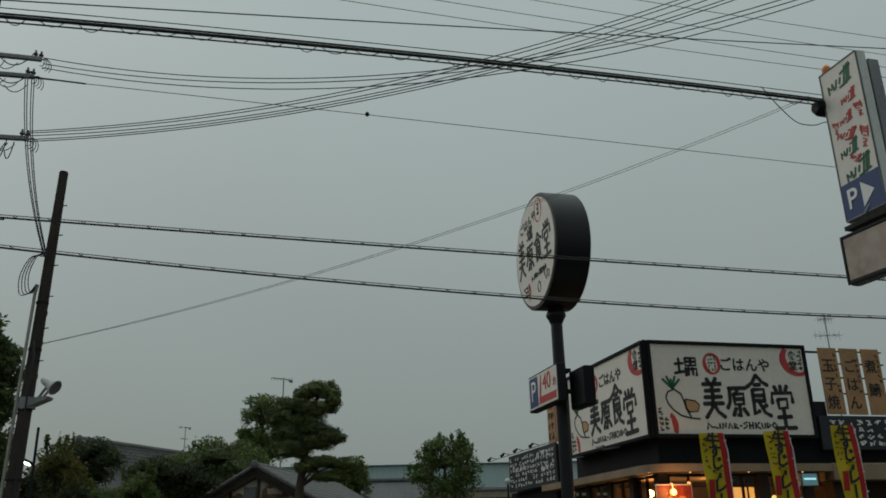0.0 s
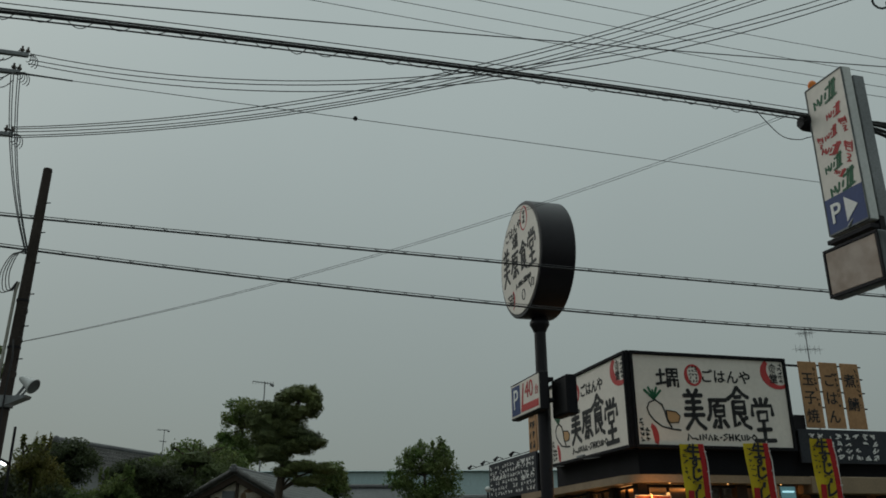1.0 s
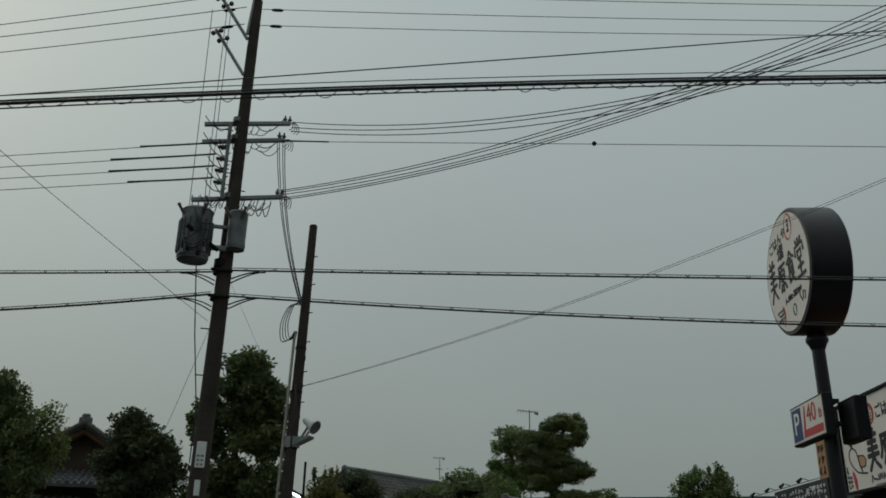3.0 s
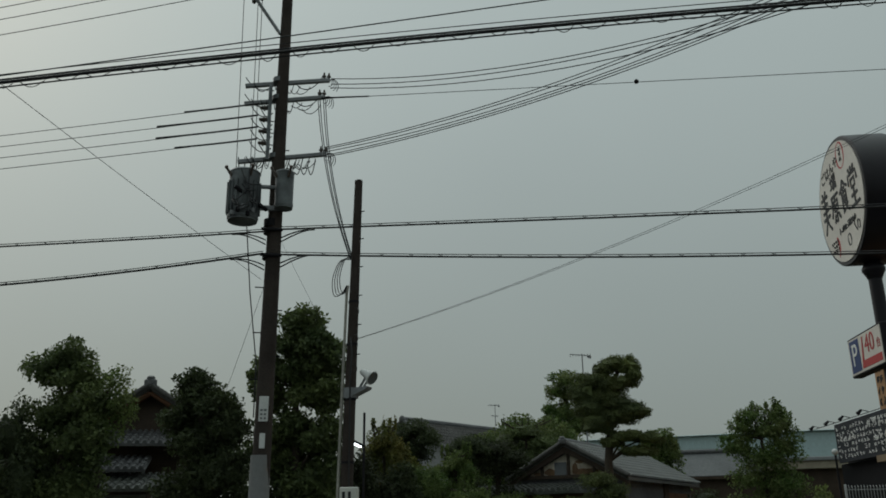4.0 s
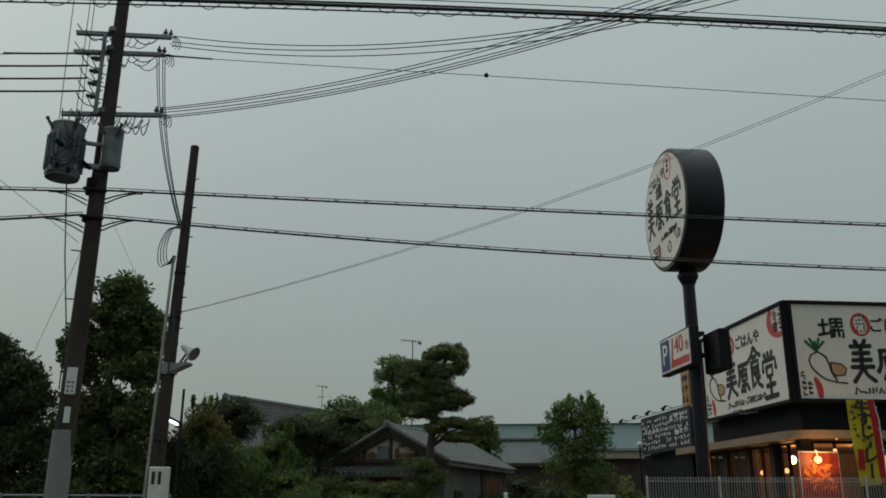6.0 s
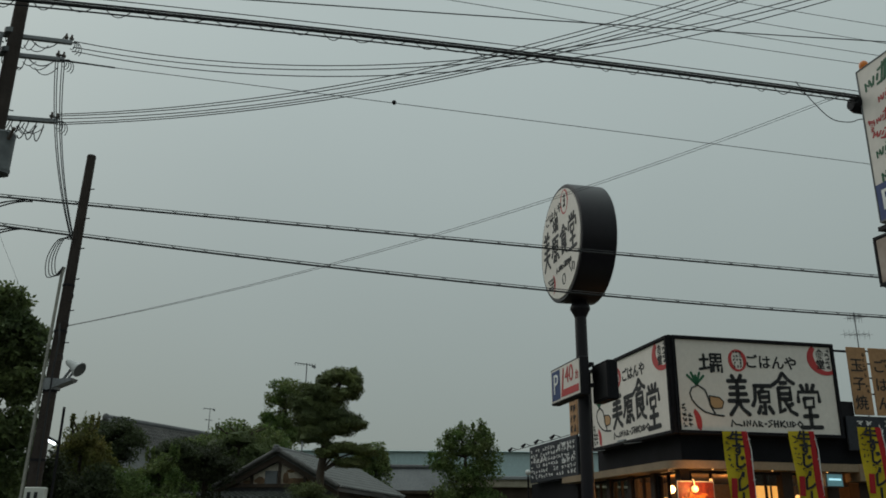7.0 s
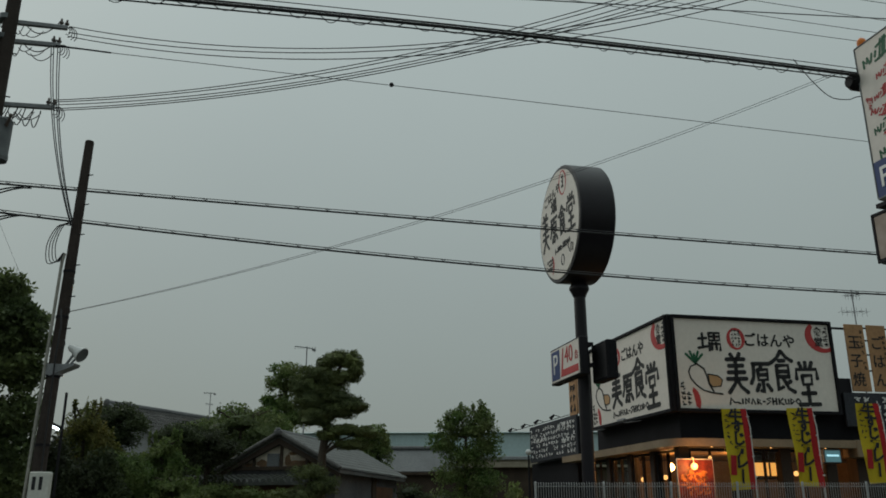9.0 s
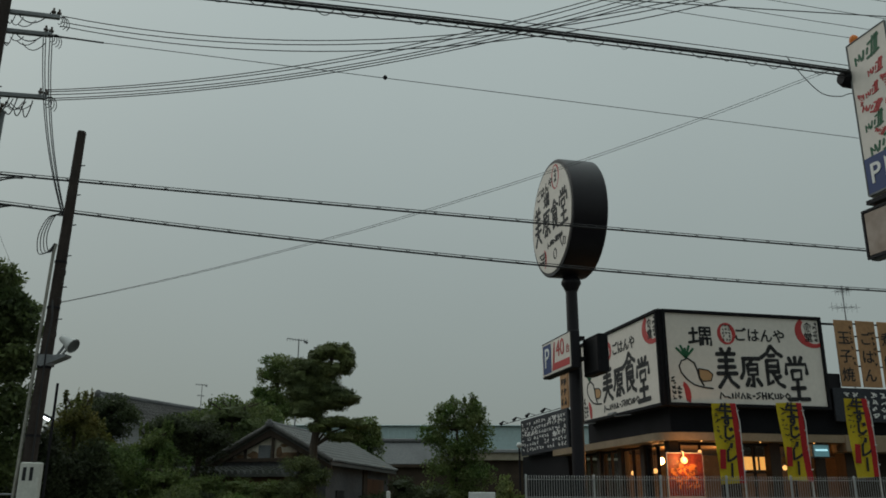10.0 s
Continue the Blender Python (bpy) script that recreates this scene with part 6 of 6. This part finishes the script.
for i, (x, y, z, w, m) in enumerate(((-19.4, 16.0, 2.6, 1.5, "leaf_shaded"), (-18.0, 17.3, 2.2, 1.4, "leaf_shaded"), (-14.9, 20.0, 1.6, 1.2, "leaf_shaded"), (-13.6, 20.9, 2.2, 1.3, "leaf_shaded"), (-12.4, 21.8, 2.5, 1.2, "leaf_shaded"), (-11.9, 23.4, 3.0, .9, "leaf_shaded"), (-11.3, 25.4, 3.3, .9, "leaf"), (-10.4, 22.6, 1.7, 1.0, "leaf_dark"), (-10.5, 21.9, 3.1, .55, "leaf_shaded"), (-9.75, 23.0, 2.9, .7, "leaf_dark"), (-17.9, 16.7, 4.3, 1.1, "leaf_dark"), (-15.6, 20.9, 2.3, 1.0, "leaf_dark"))):
    tree(x, y, "dense dark shrub under the garden trees", [(0, 0, 0, .08), (0, 0, z * .7, .04)],
         [(0, 0, z * .8, w * .7, w * .6, z * .25), (-w * .45, 0, z * .55, w * .7, w * .6, z * .35), (w * .45, 0, z * .5, w * .7, w * .6, z * .35), (0, 0, z * .25, w, w * .6, z * .3)], 7500, 0.1, m, 130 + i, "shrub")
random.seed(21)
# clipped garden between the poles and the old house
GARDEN = ((-10.75, 23.9, 3.2, .75, 1.2, "leaf_yellow", 11), (-10.2, 24.3, 2.6, .55, .9, "leaf_yellow", 31), (-11.2, 27.4, 4.05, 1.0, .75, "leaf_dark", 13), (-12.0, 27.9, 3.6, .8, .8, "leaf_shaded", 32), (-9.05, 25.5, 2.75, .62, .8, "leaf_light", 12),
          (-9.15, 27.0, 3.55, .75, .42, "leaf_dark", 14), (-8.45, 27.9, 3.35, 1.1, .6, "leaf_shaded", 15), (-9.0, 26.4, 1.9, .8, .6, "leaf_dark", 33), (-8.2, 24.2, 1.75, .9, .6, "leaf_light", 16), (-7.9, 26.2, 1.2, .7, .5, "leaf_shaded", 17),
          (-9.9, 30.0, 3.7, 1.0, .8, "leaf_dark", 18), (-8.3, 31.2, 4.1, 1.5, .95, "leaf", 19), (-8.9, 31.8, 3.2, 1.2, 1.0, "leaf_dark", 20), (-10.3, 22.6, 2.1, .7, .6, "leaf_shaded", 34))
for i, (x, y, z, w, h, m, s) in enumerate(GARDEN):
    sprigs = [(random.uniform(-w, w) * .8, 0, z + h * .75, .05, .05, .3) for _ in range(7)] if m in ("leaf_yellow", "leaf_light") or i == 11 else []
    tree(x, y, "clipped garden shrub with dense foliage", [(0, 0, 0, .1), (0, 0, z * 0.6, .07), (0, 0, z, .04)],
         [(0, 0, z + h * 0.3, w * .75, w * .7, h * .5), (-w * .5, 0, z, w * .6, w * .6, h * .5), (w * .5, 0, z - .1, w * .6, w * .6, h * .5), (0, .1, z - h * .7, w * .9, w * .7, h * .6), (0, .1, z * .4, w * .9, w * .7, z * .4), *sprigs], 8500, 0.085, m, s, "shrub")
for x, y, z, w, h, m, s in ((-9.52, 24.0, 2.25, .78, .72, "leaf_light", 36), (-7.6, 23.4, 1.15, .8, .6, "leaf", 37), (-11.5, 22.6, 1.2, .8, .7, "leaf_dark", 38)):
    tree(x, y, "clipped domed shrub with small dense leaves", [(0, 0, 0, .08), (0, 0, z, .04)], [(0, 0, z, w * .9, w * .8, h * .9), (-w * .3, -.1, z - h * .2, w * .7, w * .7, h * .75), (w * .3, -.1, z - h * .2, w * .7, w * .7, h * .75), (0, 0, z - h, w * .8, w * .7, h * .8)], 15000, 0.07, m, s, "shrub", core=0.72, split=9)
tree(-12.9, 26.5, "dark garden tree between the poles", [(0, 0, 0, .1), (0, 0, 2.4, .05)], blobs(61, 7, (-1.2, 1.4, -.6, .6, .8, 2.6), .6, 1.0), 10000, 0.09, "leaf_dark", 62)
tree(-10.6, 39.0, "wide dark green tree behind the old house", [(0, 0, 0, .2), (0, 0, 3, .15), (0, 0, 4.5, .1)],
     [(0, 0, 5.3, 1.2, 1, .7), (1.2, 0, 5.1, 1.1, 1, .8), (-1.6, 0, 4.7, 1.2, 1, .7), (2.0, 0, 4.6, 1.0, 1, .9), (-.3, 0, 4.3, 1.6, 1.2, .9), (-2.6, 0, 3.9, 1.2, 1, .9), (1.2, 0, 3.8, 1.6, 1.2, 1.0), (-1.2, 0, 3.2, 2.0, 1.2, 1.0)], 17000, 0.14, "leaf_light", 21, core=0.4)
tree(-9.3, 43.2, "tall rounded tree behind the pine", [(0.3, 0, 0, .2), (.2, 0, 4, .14), (0, 0, 7, .08)],
     [(0, 0, 8.1, .85, .8, .6), (-.45, 0, 7.5, .6, .7, .5), (.4, 0, 7.4, .8, .8, .7), (-.9, 0, 6.6, .4, .5, .35), (-.3, 0, 6.5, .9, .8, .7), (-1.0, 0, 5.7, 1.0, .9, .8), (.5, 0, 5.8, 1.1, .9, .8)], 9500, 0.13, "leaf_light", 22, core=0.4)
# pine with flat cloud pads
PADS = [(.5, 0, 8.5, .8, .7, .42), (.0, 0, 8.3, .6, .7, .35), (1.2, 0, 8.4, .6, .6, .5), (1.45, 0, 7.95, .5, .5, .45), (1.0, 0, 7.65, .7, .6, .35), (-.3, 0, 7.75, 1.1, .8, .45), (.3, 0, 7.5, .9, .8, .5), (-.9, 0, 7.2, 1.0, .7, .5), (-.2, 0, 6.95, 1.2, .8, .55), (.5, 0, 6.6, 1.1, .8, .5), (-.7, 0, 6.4, 1.0, .8, .6), (1.3, 0, 6.2, 1.1, .8, .42), (.5, 0, 6.0, 1.2, .8, .5), (-.4, 0, 5.7, 1.0, .8, .6), (1.0, 0, 5.05, 1.1, .8, .32), (1.9, 0, 4.95, .8, .7, .3), (.2, 0, 4.8, .7, .7, .3), (1.3, 0, 4.35, .9, .7, .25)]
K = 0.65                                                       # height factor of this garden pine
PINE = [(x * K, y * K, 1.2 + (z - 1.2) * K, a * K, b * K, c * K) for x, y, z, a, b, c in PADS]
tree(-4.55, 27.0, "cloud-pruned garden pine with flat needle pads", [(0, 0, 0, .15), (-.03, 0, 2.95, .13), (.1, 0, 4.0, .11), (.06, 0, 5.0, .085), (.45, 0, 5.7, .06), (.4, 0, 5.9, .035)], PINE, 42000, 0.11, "needle", 23, "pine_tree", 0.045, 0.74, thin=0.1, split=6)
tree(-4.75, 26.2, "low clipped pine before the roof", [(0, 0, 0, .09), (0, 0, 2.2, .05)], [(0, 0, 2.35, .6, .45, .3), (.35, 0, 2.0, .6, .45, .3), (-.2, 0, 1.7, .6, .45, .4), (.2, 0, 1.1, .7, .5, .5)], 9000, 0.09, "needle", 24, "pine_tree", thin=0.12)
tree(-4.95, 44.0, "upright leafy tree behind the roof", [(0, 0, 0, .12), (0, 0, 4, .07)], [(.2, 0, 5.0, .6, .6, .6), (-.4, 0, 4.8, .6, .6, .7), (.6, 0, 4.3, .6, .6, .8), (-.2, 0, 3.9, .9, .7, .9), (.3, 0, 3.0, 1.0, .8, .8)], 7500, 0.13, "leaf_light", 25, core=0.4)
tree(-0.15, 40.1, "bushy green tree with upright shoots", [(0, 0, 0, .15), (0, 0, 2.5, .1), (0, 0, 4.5, .06)],
     [(1.16 * c[0], c[1], c[2], 1.12 * c[3], *c[4:]) for c in ((.6, 0, 5.9, .13, .13, .45), (.75, 0, 5.75, .12, .12, .4), (-.2, 0, 5.85, .14, .14, .35), (.3, 0, 5.8, .12, .12, .35), (-.75, 0, 5.35, .13, .13, .35), (-1.25, 0, 4.6, .3, .25, .12), (.55, 0, 5.45, .45, .5, .45), (-.25, 0, 5.5, .6, .6, .5), (.8, 0, 5.1, .6, .6, .6), (-.7, 0, 5.0, .6, .6, .55), (.1, 0, 4.8, 1.0, .8, .7), (-.9, 0, 4.2, .7, .7, .6), (.8, 0, 4.1, .8, .7, .8), (0, 0, 3.6, 1.2, .9, .8), (-.6, 0, 2.8, 1.0, .8, .7), (.6, 0, 2.6, 1.0, .8, .7), (0, 0, 1.6, 1.4, .8, .8))], 14000, 0.13, "leaf_light", 26, core=0.35)
for i, (x, y, z, w) in enumerate(((1.2, 24.2, 1.6, .45), (-1.0, 33.0, 1.6, 1.0), (-2.4, 36, 2.0, 1.0), (-3.2, 33.5, 1.3, .9))):
    tree(x, y, "small loose garden shrub", [(0, 0, 0, .06), (0, 0, z, .03)], [(0, 0, z, w * .7, w * .7, .4), (w * .3, 0, z - .45, w, w * .8, .5), (-w * .3, 0, z - .9, w, w * .8, .5)], 1400, 0.13, "leaf_light" if i == 0 else "leaf_dark", 70 + i, "shrub")
for x, y, z, w, sd in ((-8.0, 27.2, 1.85, 1.0, 51), (-6.9, 27.1, 1.75, .9, 52), (-5.9, 27.0, 1.7, .8, 53)):
    tree(x, y, "loose low garden growth before the old house", [(0, 0, 0, .05), (0, 0, z, .02)], [(0, 0, z, w * .8, .5, .3), (-w * .4, 0, z - .3, w * .7, .5, .4), (w * .4, 0, z - .4, w * .7, .5, .4), (0, 0, .5, w, .5, .5)], 4500, 0.1, "leaf_light", sd, "shrub", core=0.6, thin=0.12)
hd = thing("hedge", (-9.5, 22.8, 0), "low leafy green hedge along the garden edge", "hedge")
part("foliage", leaf_mesh(leaves(G().box((1.0, 0.6, 0.75), (10.0, 0.5, 1.2), 8), blobs(90, 40, (-4.0, 6.0, 0.1, 1.3, .5, 1.35), .35, .55, .8), 13000, 0.1, 91, 0.4), "foliage"), M["leaf_light"], hd)

# ---- tiles of the old house ----
tile_grid((HW + 0.04, 0.03, ZE - 0.03), (HW + 0.04, HL, ZE - 0.03), (0.05, HL, ZP + 0.0), (0.05, 0.03, ZP + 0.0), 9, 33, M["tile"], roof1)
